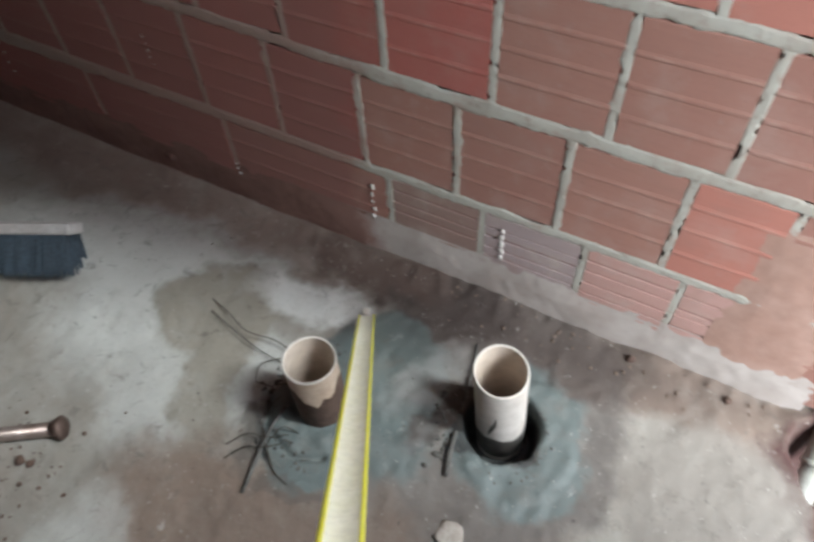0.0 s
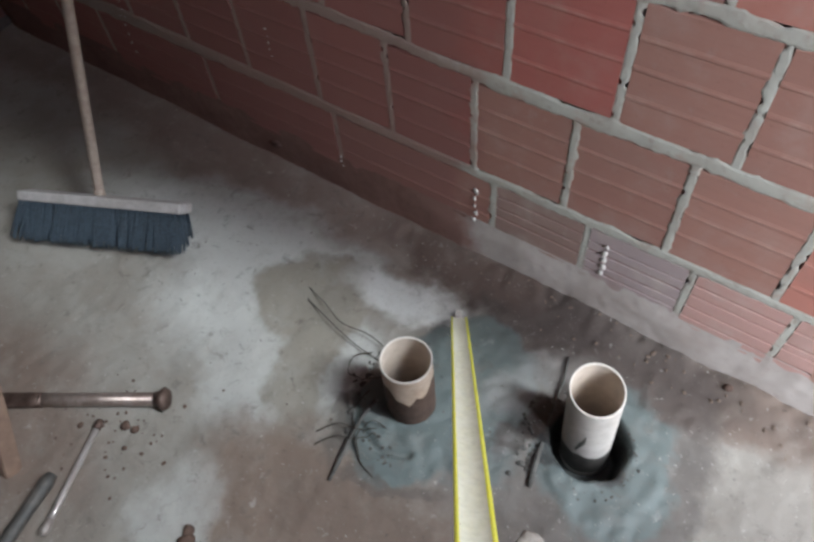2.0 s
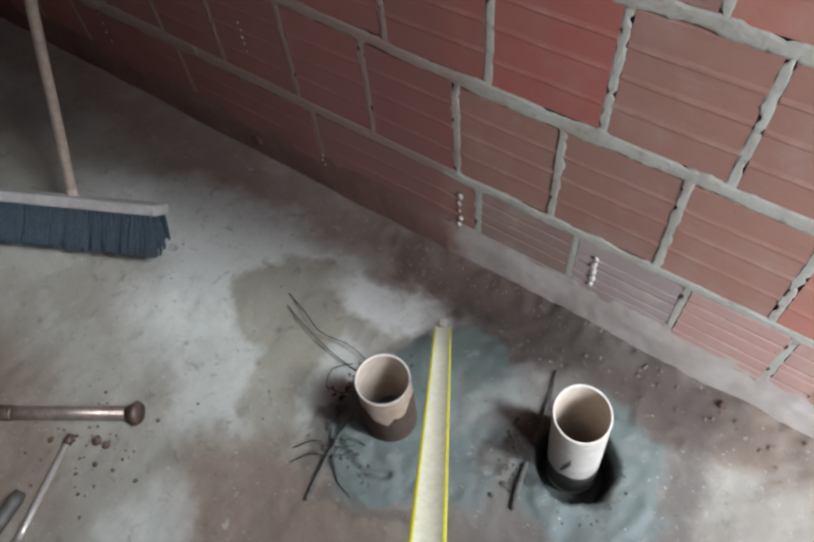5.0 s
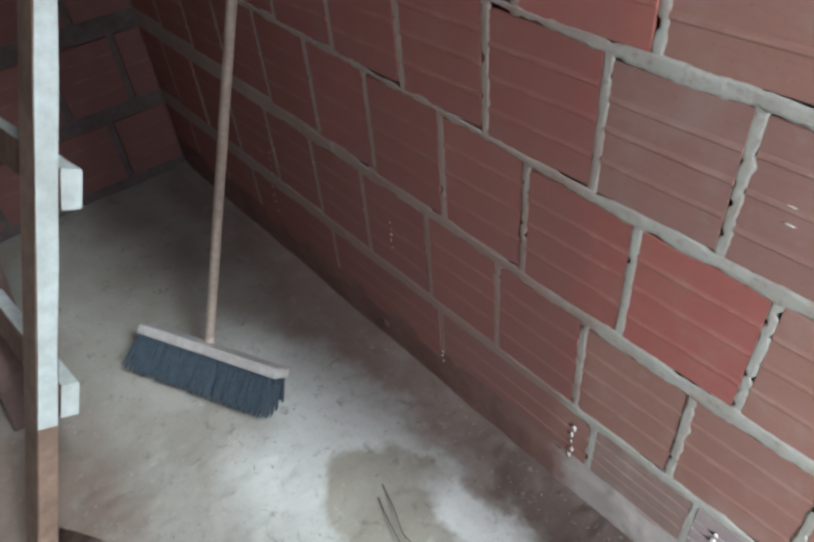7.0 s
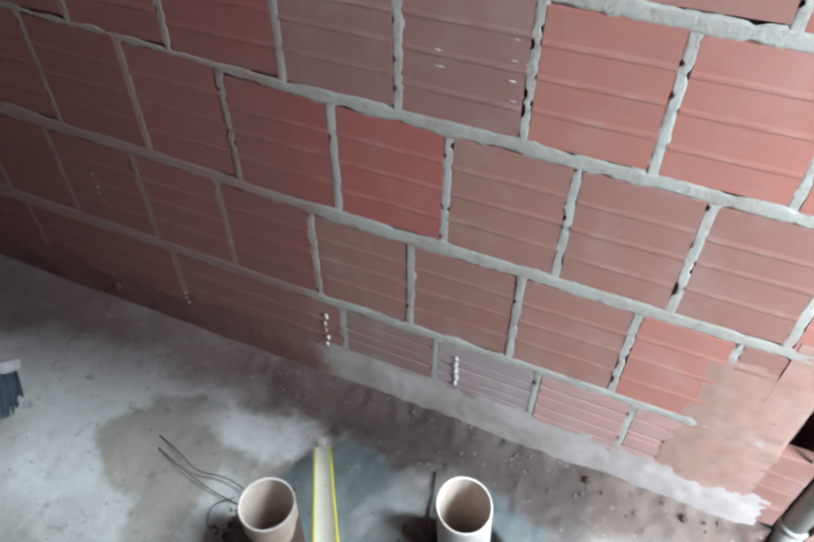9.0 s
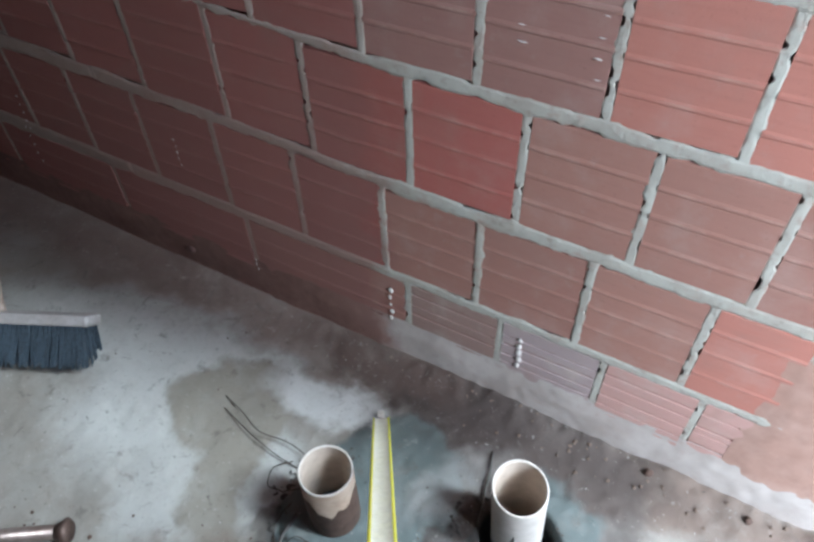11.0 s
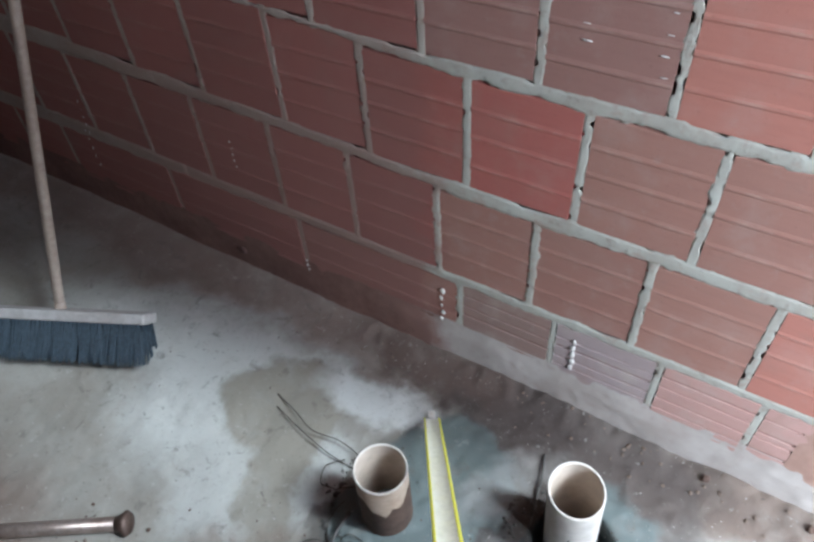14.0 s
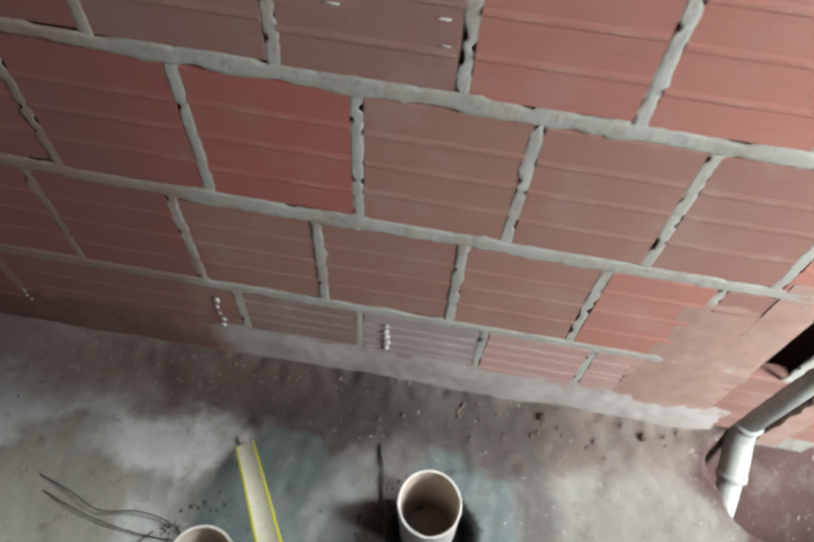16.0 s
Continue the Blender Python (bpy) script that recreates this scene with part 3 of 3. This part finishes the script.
        grid.append([bm.verts.new((r * math.cos(a), r * math.sin(a), lo(a) + (hi(a) - lo(a)) * f)) for a in (a0 + (a1 - a0) * k / n for k in range(n + 1))])
    for a, b in zip(grid, grid[1:]):
        for k in range(n):
            bm.faces.new((a[k], a[k + 1], b[k + 1], b[k]))
    return bm


pa = pipe("drain_pipe", PIPE_A, 0.197, (0.5, 0.5, 0), "cream plastic drain pipe, muddy foot, in fresh cement", skin=PVC_DIRTY)
part("mud_or_shade_coat", shell(0.0516, lambda a: 0.09, lambda a: 0.246 + 0.018 * math.sin(3 * a + 1.0) + 0.03 * nz(math.cos(a), math.sin(a), 2, 3), 0, 2 * math.pi), MUD, pa, "dark mud on the foot of the pipe", smooth=True)
pb = pipe("drain_pipe", PIPE_B, 0.193, (2.2, -2.6, 0), "white plastic drain pipe loose in a dark hole", 0.010)
part("mud_or_shade_coat", shell(0.0514, lambda a: 0.03, lambda a: 0.112 + 0.006 * math.sin(3 * a) + 0.01 * nz(math.cos(a), math.sin(a), 6, 3), 0, 2 * math.pi), GRIP, pb, "dark band on the pipe foot for the shade in the hole", smooth=True)
part("scuff", shell(0.0516, lambda a: 0.128 + 0.16 * (a + 1.66), lambda a: 0.150 + 0.20 * (a + 1.66) + 0.004 * math.sin(40 * a), -1.66, -1.32, 14, 4), GRIP, pb, "black smear", smooth=True)


def crumbs(name, places, mat, label, category):
    bm = bmesh.new()
    for k, (x, y, r) in enumerate(places):
        b = lump(r, k * 7.3, 0.6, 1)
        me = bpy.data.meshes.new("tmp")
        b.transform(pose(x, y, floor_height(x, y) + r * 0.25, 0, 0, k * 47))
        b.to_mesh(me)
        b.free()
        bm.from_mesh(me)
        bpy.data.meshes.remove(me)
    return tagged(part(name, bm, mat), label, category, kind="stuff")


rng = random.Random(5)


def ring_crumbs(cx, cy, r0, r1, a0, a1, n, size):
    out = []
    for _ in range(n):
        a, r = radians(rng.uniform(a0, a1)), rng.uniform(r0, r1)
        out.append((cx + r * math.cos(a), cy + r * math.sin(a), rng.uniform(*size)))
    return out


crumbs("cement_crumbs", ring_crumbs(*PIPE_A, 0.10, 0.145, 100, 290, 110, (0.001, 0.005)) + ring_crumbs(0.38, -0.30, 0.085, 0.13, 110, 240, 120, (0.001, 0.006))
       + [(-0.075, -0.41, 0.008), (-0.07, -0.435, 0.009), (-0.05, -0.50, 0.010), (-0.03, -0.54, 0.008), (0.30, -0.40, 0.009), (0.31, -0.37, 0.008), (0.29, -0.43, 0.007)] + ring_crumbs(0.40, -0.31, 0.075, 0.10, -90, 120, 40, (0.001, 0.004)), SOIL, "crumbs of dark cement round the pipes", "cement crumbs")
crumbs("rubble", [(rng.uniform(0.15, 0.85), -abs(rng.gauss(0.03, 0.04)) - 0.01, rng.uniform(0.0015, 0.0055)) for _ in range(48)]
       + [(rng.uniform(-0.6, 0.2), -abs(rng.gauss(0.02, 0.03)) - 0.01, rng.uniform(0.0015, 0.004)) for _ in range(36)], EARTHY, "small rubble and grit along the foot of the wall", "rubble")
crumbs("grit", [(rng.uniform(-0.7, 0.7), rng.uniform(-1.25, -0.1), rng.uniform(0.001, 0.0032)) for _ in range(60)]
       + [(rng.gauss(-0.45, 0.07), rng.gauss(-0.82, 0.06), rng.uniform(0.0015, 0.0055)) for _ in range(50)], MUD, "scattered grit and brick chips on the floor", "grit")
stone = part("pebble", lump(0.012, 3), MUD, smooth=True)
tagged(stone, "small brown chip of brick on the concrete", "brick chip", "brick chips")
stone.matrix_world = pose(-0.435, -0.795, 0.005)
for x, y, s, a in ((-0.415, -0.79, 0.8, 40), (-0.52, -0.85, 0.6, 80), (-0.40, -0.83, 0.5, 10), (-0.148, -0.889, 1.6, 60), (-0.16, -0.87, 1.1, 130), (0.574, -0.03, 0.8, 20), (0.773, -0.035, 0.7, 75)):
    c = copy_thing(stone, pose(x, y, floor_height(x, y) + 0.003, 0, 0, a))
    c.scale = (s, s, s)


def twig(name, pts, r, mat, label, category):
    bm = bmesh.new()
    tube(bm, [(x + r * nz(x, y, 1, 30), y, floor_height(x, y) + z + r * 0.6) for x, y, z in pts], [r * (0.8 + 0.3 * ((k * 5) % 3) / 2) for k in range(len(pts))], 7)
    return tagged(part(name, bm, mat, smooth=True), label, category)


def bent(pts, n=8):
    """A smooth line through points."""
    pts = [Vector(p) for p in pts]
    out = []
    for k in range(len(pts) - 1):
        p0, p1, p2, p3 = pts[max(k - 1, 0)], pts[k], pts[k + 1], pts[min(k + 2, len(pts) - 1)]
        for j in range(n):
            s = j / n
            out.append(0.5 * ((2 * p1) + (p2 - p0) * s + (2 * p0 - 5 * p1 + 4 * p2 - p3) * s * s + (3 * p1 - p0 - 3 * p2 + p3) * s**3))
    return out + [pts[-1]]


twig("stick", [(0.004, -0.640, 0), (-0.004, -0.60, 0.004), (-0.012, -0.55, 0.006), (-0.018, -0.50, 0.008), (-0.02, -0.455, 0.0)], 0.0042, SOIL, "short dark cement-caked stick on the floor", "stick")
twig("stick", [(0.337, -0.432, 0), (0.330, -0.405, 0.004), (0.322, -0.37, 0.006), (0.316, -0.34, 0.004)], 0.0055, SOIL, "short grey cement-caked stick beside the loose pipe", "stick")
twig("stick", [tuple(p) for p in bent([(0.306, -0.30, 0), (0.296, -0.25, 0.006), (0.288, -0.20, 0.008), (0.268, -0.135, 0.0)], 4)], 0.0028, SOIL, "thin dark twig by the loose pipe", "stick")
flake = part("mortar_flake", lump(0.028, 12, 0.12), plain("pale_mortar_flake", (0.44, 0.40, 0.36), (0.34, 0.30, 0.26), 40, 0.95, bump=0.002), smooth=True)
flake.matrix_world = pose(0.39, -0.525, 0.006, 0, 0, 50)
tagged(flake, "flat pale flake of mortar on the concrete floor", "mortar flake")
WIRES_AND_EDGE = [
    [(-0.341, -0.299, 0.0), (-0.27, -0.32, 0.012), (-0.20, -0.345, 0.02), (-0.13, -0.335, 0.018), (-0.07, -0.345, 0.012), (-0.03, -0.37, 0.0)],
    [(-0.323, -0.326, 0.0), (-0.26, -0.345, 0.010), (-0.20, -0.36, 0.014), (-0.12, -0.37, 0.008), (-0.05, -0.37, 0.0)],
    [(-0.10, -0.36, 0.0), (-0.12, -0.40, 0.02), (-0.10, -0.44, 0.025), (-0.06, -0.42, 0.01), (-0.04, -0.40, 0.0)],
    [(-0.085, -0.575, 0.0), (-0.05, -0.54, 0.018), (-0.01, -0.53, 0.02), (0.02, -0.50, 0.0)],
    [(-0.07, -0.60, 0.0), (-0.04, -0.565, 0.015), (0.0, -0.545, 0.012), (0.02, -0.51, 0.0)],
    [(-0.045, -0.44, 0.0), (-0.05, -0.49, 0.004), (-0.01, -0.54, 0.003), (0.03, -0.575, 0.004), (0.07, -0.585, 0.0)],
    [(0.03, -0.575, 0.0), (0.0, -0.54, 0.02), (0.01, -0.50, 0.025), (0.035, -0.49, 0.0)],
]
for w in WIRES_AND_EDGE:
    tagged(twig("wire", [tuple(p) for p in bent(w)], 0.0013, WIRE, "thin dark bent wire or cement edge line beside a pipe", "wire"), group="wire ends")

# ---- chase with drain at the wall's end ----
dr = new("wall_drain")
dr.location = (0.967, 0.018, 0.0)
bm = bmesh.new()
tube(bm, [(0, 0, 0.05), (0, 0, 0.3), (0, 0.004, 0.42), (0.004, 0.03, 0.54)], 0.0235, 20)
part("tube", bm, PVC_GREY, dr, smooth=True)
bm = bmesh.new()
tube(bm, bent([(0, 0, 0.055), (0, -0.002, 0.03), (0, -0.02, 0.005), (-0.002, -0.05, -0.012), (-0.004, -0.085, -0.035)], 5), 0.0275, 20)
part("elbow", bm, PVC_GREY, dr, smooth=True)
bm = bmesh.new()
tube(bm, [(-0.004, -0.08, -0.032), (-0.006, -0.13, -0.075), (-0.006, -0.16, -0.11)], 0.0235, 20)
part("tube", bm, PVC_GREY, dr, smooth=True)
for a, b2 in (((0, 0, 0.048), (0, 0, 0.058)), ((-0.0035, -0.078, -0.030), (-0.004, -0.087, -0.037))):
    bm = bmesh.new()
    tube(bm, [a, b2], 0.0295, 20)
    part("collar", bm, PVC_GREY, dr, smooth=True)
tagged(dr, "grey-white plastic drain rising in a broken-out wall chase", "drain pipe")

# ---- broom ----
ba, bb = Vector((-1.129, -0.525, 0.068)), Vector((-0.715, -0.326, 0.068))
ux = (bb - ba).normalized()
uz = Vector((-ux.y * 0.7, ux.x * 0.7, 0.72)).normalized()
uy = uz.cross(ux)
frame_m = Matrix((ux, uy, uz)).transposed().to_4x4()
frame_m.translation = (ba + bb) / 2
broom = new("push_broom")
broom.matrix_world = frame_m
L = (bb - ba).length
bm = box((-L / 2, -0.034, 0.0), (L / 2, 0.034, 0.028), 0.006)
part("block", bm, BLOCK, broom, "pale wooden broom block")
bm = box((-L / 2 + 0.012, -0.027, -0.080), (L / 2 - 0.012, 0.027, -0.022))
rb = random.Random(9)
for row in range(4):
    y0 = -0.027 + row * 0.018
    for k in range(40):
        x0 = -L / 2 + 0.012 + (L - 0.024) * (k + 0.5 * (row % 2) * 0.6) / 39.5
        for s in range(6):
            dx, dy = rb.uniform(-0.012, 0.012) + 0.05 * x0 + 0.006 * nz(x0, row, 3, 40), rb.uniform(-0.006, 0.006) + (row - 1.5) * 0.011
            end = -rb.uniform(0.090, 0.102)
            tube(bm, [(x0 + dx * 0.12, y0 + dy * 0.1, 0.002), (x0 + dx * 0.6, y0 + dy * 0.5, end * 0.5), (x0 + dx, y0 + dy, end)], [0.0026, 0.0026, 0.0012], 4, False)
part("bristles", bm, BRISTLE, broom, "dense dark blue-grey bristles")
hb, ht = Vector((-0.952, -0.409, 0.080)), Vector((-1.050, -0.023, 0.980))
inv = frame_m.inverted()
bm = bmesh.new()
tube(bm, [inv @ (hb + (ht - hb) * f) for f in (-0.012, 0.0, 0.5, 0.98, 1.0)], [0.012, 0.0125, 0.0125, 0.0125, 0.008], 14)
part("handle", bm, HANDLE, broom, "long round wooden stick", smooth=True)
bm = bmesh.new()
tube(bm, [inv @ (hb + (ht - hb) * f) for f in (-0.018, 0.02)], [0.016, 0.0135], 14)
part("socket", bm, HANDLE, broom, smooth=True)
tagged(broom, "push broom with blue-grey bristles, stick leaning on the brick wall", "broom")


def along(a, b):
    """A pose with its x axis from a to b."""
    d = (Vector(b) - Vector(a)).normalized()
    y = Vector((0, 0, 1)).cross(d).normalized()
    m = Matrix((d, y, d.cross(y))).transposed().to_4x4()
    m.translation = Vector(a)
    return m


# ---- hand tools on the floor ----
ch = new("cold_chisel")
ch.matrix_world = along((-0.728, -0.923, 0.013), (-0.400, -0.706, 0.020))
n = 0.395
bm = bmesh.new()
tube(bm, [(0.11, 0, 0), (0.13, 0, 0), (n - 0.02, 0, 0)], [0.0155, 0.0148, 0.0150], 16)
part("shaft", bm, DULL, ch, "worn brown steel shaft", smooth=True)
bm = bmesh.new()
sections = ((0.0, 0.018, 0.0015), (0.04, 0.019, 0.006), (0.09, 0.0175, 0.012), (0.118, 0.016, 0.0158))
rings = [[bm.verts.new((x, w * math.cos(a), h * math.sin(a))) for a in (2 * math.pi * k / 16 for k in range(16))] for x, w, h in sections]
for a, b in zip(rings, rings[1:]):
    for k in range(16):
        bm.faces.new((a[k], a[(k + 1) % 16], b[(k + 1) % 16], b[k]))
bm.faces.new(rings[0][::-1])
bm.faces.new(rings[-1])
part("blade", bm, IRON, ch, "rust-brown flattened point", smooth=True)
bm = bmesh.new()
tube(bm, [(n - 0.024, 0, 0), (n - 0.012, 0, 0), (n - 0.004, 0, 0), (n + 0.004, 0, 0)], [0.0155, 0.020, 0.026, 0.021], 18)
part("head", bm, IRON, ch, "mushroomed striking head", smooth=True)
tagged(ch, "long rusty cold chisel with mushroomed head on the concrete", "chisel")

rod = new("steel_punch")
rod.matrix_world = along((-0.392, -1.041, 0.007), (-0.491, -0.812, 0.009))
bm = bmesh.new()
tube(bm, [(0.03, 0, 0), (0.05, 0, 0), (0.225, 0, 0)], [0.0075, 0.0066, 0.0066], 12)
part("shaft", bm, STEEL, rod, smooth=True)
bm = bmesh.new()
tube(bm, [(0, 0, 0), (0.008, 0, 0), (0.034, 0, 0)], [0.006, 0.010, 0.0078], 12)
part("tip", bm, plain("dull_grey_tip", (0.38, 0.34, 0.31), (0.28, 0.24, 0.22), 60, 0.6, 0.3, bump=0.001), rod, smooth=True)
bm = bmesh.new()
tube(bm, [(0.222, 0, 0), (0.232, 0, 0), (0.244, 0, 0)], [0.0085, 0.0092, 0.007], 12)
part("collar", bm, IRON, rod, smooth=True)
tagged(rod, "thin shiny steel punch lying beside the chisel", "punch")

sd = new("hand_chisel")
sd.matrix_world = along((-0.408, -1.215, 0.010), (-0.475, -0.945, 0.015))
bm = bmesh.new()
tube(bm, [(0.11, 0, 0), (0.125, 0, 0), (0.19, 0, 0), (0.255, 0, 0), (0.272, 0, 0)], [0.012, 0.0145, 0.0135, 0.0155, 0.010], 12)
part("grip", bm, GRIP, sd, "dark worn grip", smooth=True)
bm = bmesh.new()
tube(bm, [(0, 0, 0), (0.03, 0, 0), (0.115, 0, 0)], [0.006, 0.009, 0.009], 12)
part("blade", bm, STEEL, sd, smooth=True)
tagged(sd, "steel hand chisel with a dark grip on the floor", "chisel")

# ---- wide site-made ladder with a prop ----
la = Vector((-0.572, -1.008, 0.0))
lt = Vector((-0.880, -0.092, 1.94))
up = (lt - la).normalized()
out = Vector((-1.0, -0.03, 0.0))
out = (out - up * out.dot(up)).normalized()
lm = Matrix((out, up.cross(out), up)).transposed().to_4x4()
lm.translation = la
ladder = new("wooden_ladder")
ladder.matrix_world = lm
H = (lt - la).length


def board(lo, hi, seed):
    bm = bmesh.new()
    n = 14
    rows = []
    axis = max(range(3), key=lambda k: hi[k] - lo[k])
    o = [k for k in range(3) if k != axis]
    for j in range(n + 1):
        s = lo[axis] + (hi[axis] - lo[axis]) * j / n
        ring = []
        for a, b in ((0.06, 0), (0.94, 0), (1, 0.06), (1, 0.94), (0.94, 1), (0.06, 1), (0, 0.94), (0, 0.06)):
            p = [0, 0, 0]
            p[axis] = s
            p[o[0]] = lo[o[0]] + (hi[o[0]] - lo[o[0]]) * a + 0.0018 * nz(s, a + seed, b, 7)
            p[o[1]] = lo[o[1]] + (hi[o[1]] - lo[o[1]]) * b + 0.0018 * nz(s, b + seed, a, 7)
            ring.append(bm.verts.new(p))
        rows.append(ring)
    for a, b in zip(rows, rows[1:]):
        for k in range(8):
            bm.faces.new((a[k], a[(k + 1) % 8], b[(k + 1) % 8], b[k]))
    bm.faces.new(rows[0][::-1])
    bm.faces.new(rows[-1])
    bmesh.ops.recalc_face_normals(bm, faces=bm.faces[:])
    bm.normal_update()
    for f in bm.faces:
        n = f.normal
        high = axis == 0 or f.calc_center_median().z > 0.5
        f.material_index = 1 if high and n[0] < -0.75 or (axis == 0 and n[2] > 0.75) else 0
    return bm


TIMBER = [WOOD_BROWN, WOOD_LIT]
part("rail", board((-0.022, -0.028, 0.0), (0.055, 0.009, H), 1), TIMBER, ladder)
part("rail", board((0.86, -0.026, 0.0), (0.904, 0.024, H), 4), TIMBER, ladder)
for k, z in enumerate((0.513, 0.908, 1.30, 1.70, 2.06)):
    part("rung", board((-0.024, -0.062, z - 0.034), (0.93, -0.0295, z + 0.034), 7 + k), TIMBER, ladder, "nailed board rung, lit top and end coloured pale")
tagged(ladder, "site-made brown wooden ladder leaning towards the wall, lit faces coloured pale", "ladder")

foot, head = Vector((-1.12, -0.865, 0.0)), Vector((-1.12, -0.610, 1.55))
prop = part("timber_prop", board((-0.022, -0.05, 0.0), (0.022, 0.05, (head - foot).length), 15), plain("dark_site_timber", (0.13, 0.085, 0.075), (0.085, 0.052, 0.045), 8, 0.85, bump=0.002))
rise = (head - foot).normalized()
east_side = Vector((-1.0, 0.0, 0.0))
east_side = (east_side - rise * east_side.dot(rise)).normalized()
prop.matrix_world = Matrix.Translation(foot) @ Matrix((east_side, rise.cross(east_side), rise)).transposed().to_4x4()
tagged(prop, "dark brown timber prop standing behind the ladder", "timber prop")

bm = lump(0.017, 5, 0.8)
bm.transform(Matrix.Translation((-0.695, -0.003, 0.062)) @ Matrix.Diagonal((1, 0.5, 1, 1)))
part("hole_shade", bm, CAVITY_SHADE, wall, "small hole in the plaster, its shade shown by a dark lump", smooth=True)

# ---- splashes on the bricks ----


def splash(x, z, n, step, size, lean=0.0, wide=1.0):
    r = random.Random(int(x * 1000))
    top = new("paint_splash")
    top.location = (x, 0, z)
    for k in range(n):
        b = lump(size * r.uniform(0.6, 1.1), k + x * 9, 1.5, 2)
        b.transform(Matrix.Translation((lean * k + r.uniform(-0.003, 0.003), -0.001, step * k)) @ Matrix.Diagonal((wide, 0.4, 1 / wide, 1)))
        part("daub", b, PAINT, top, smooth=True)
    return tagged(top, "row of white splashes dried on the brickwork", "splash", "splashes on the wall")


splash(0.253, 0.150, 5, 0.021, 0.0062)
splash(-0.058, 0.13, 5, 0.024, 0.0055)
splash(-0.622, 0.372, 5, 0.018, 0.0022, 0.001)
splash(-1.23, 0.17, 5, 0.03, 0.0028, 0.002)
splash(-1.205, 0.29, 5, 0.026, 0.0025, 0.003)
splash(-0.457, 0.10, 3, 0.016, 0.003)
splash(0.297, 0.84, 4, 0.030, 0.0020, 0.0, 3.0)
splash(0.185, 0.87, 2, 0.024, 0.0024, 0.0, 3.2)

# ---- tape measure blade ----
t0, t1 = Vector((0.011, -0.176, 0.010)), Vector((0.415, -0.770, 0.756))
d = (t1 - t0).normalized()
eye = Vector((0.47, -0.80, 1.32))
w = d.cross(eye - t0).normalized()
face = w.cross(d).normalized()
tape = new("tape_measure_blade")
tm = Matrix((w, face, d)).transposed().to_4x4()
tm.translation = t0
tape.matrix_world = tm
T = (t1 - t0).length
bm = bmesh.new()
rows = []
for j in range(41):
    z = 0.012 + (T - 0.012) * j / 40
    rows.append([bm.verts.new((0.0185 * u, -0.0045 * (1 - u * u) + k, z)) for k in (0.0, -0.0006) for u in (-1, -0.75, -0.5, -0.25, 0, 0.25, 0.5, 0.75, 1)])
for a, b in zip(rows, rows[1:]):
    for k in range(17):
        if k != 8:
            bm.faces.new((a[k], a[k + 1], b[k + 1], b[k]))
    bm.faces.new((a[0], a[9], b[9], b[0]))
    bm.faces.new((a[8], a[17], b[17], b[8]))
bmesh.ops.recalc_face_normals(bm, faces=bm.faces[:])
for f in bm.faces:
    f.material_index = 1 if abs(f.calc_center_median().x) < 0.0135 else 0
part("blade", bm, [YELLOW, plain("tape_glare", (0.97, 0.97, 0.80), (0.95, 0.95, 0.72), 25, 0.2, bump=0.0003)], tape, smooth=True)
bm = bmesh.new()
for k in range(int(T / 0.01)):
    z = 0.05 + 0.01 * k
    if z < T:
        add_box(bm, (0.0145 if k % 5 else 0.0125, -0.0034, z), (0.0175, -0.0021, z + 0.0008))
part("markings", bm, GRIP, tape, "fine dark tick marks")
bm = box((-0.008, -0.008, 0.0), (0.008, -0.0045, 0.03), 0.001)
add_box(bm, (-0.008, -0.012, 0.0), (0.008, 0.012, 0.0025), 0.0008)
part("hook", bm, STEEL, tape, "bent steel end hook")
tagged(tape, "bright yellow steel tape measure blade, end on the floor", "tape measure")

# ---- bricks ----
for level in range(11):
    xs = joints(level)
    for k, (x0, x1) in enumerate(zip(xs, xs[1:])):
        if gone(level, x0, x1) or x1 < -2.0 or x0 > 1.10:
            continue
        x0, x1 = max(x0, -2.02), min(x1, 1.15)
        if level < 2:
            edge = (0.935, 0.835)[level]
            if x0 < edge < x1:
                x1 = edge
            elif edge <= x0 < 0.99:
                x0 = 0.99
        xm = (x0 + x1) / 2
        lo, hi = bed_z(level, xm)
        if hi > TOP:
            continue
        tone = tone_for(level, xs[k])
        b = new("brick", BRICK_MESH[tone][(k * 3 + level) % 4])
        b.parent = wall
        r = random.Random(level * 101 + k)
        b.matrix_basis = pose(x0 + 0.008, r.uniform(-0.0003, 0.0012), lo, 0, r.uniform(-0.3, 0.3), r.uniform(-0.25, 0.25)) @ Matrix.Diagonal((x1 - x0 - 0.016, 1, hi - lo, 1))
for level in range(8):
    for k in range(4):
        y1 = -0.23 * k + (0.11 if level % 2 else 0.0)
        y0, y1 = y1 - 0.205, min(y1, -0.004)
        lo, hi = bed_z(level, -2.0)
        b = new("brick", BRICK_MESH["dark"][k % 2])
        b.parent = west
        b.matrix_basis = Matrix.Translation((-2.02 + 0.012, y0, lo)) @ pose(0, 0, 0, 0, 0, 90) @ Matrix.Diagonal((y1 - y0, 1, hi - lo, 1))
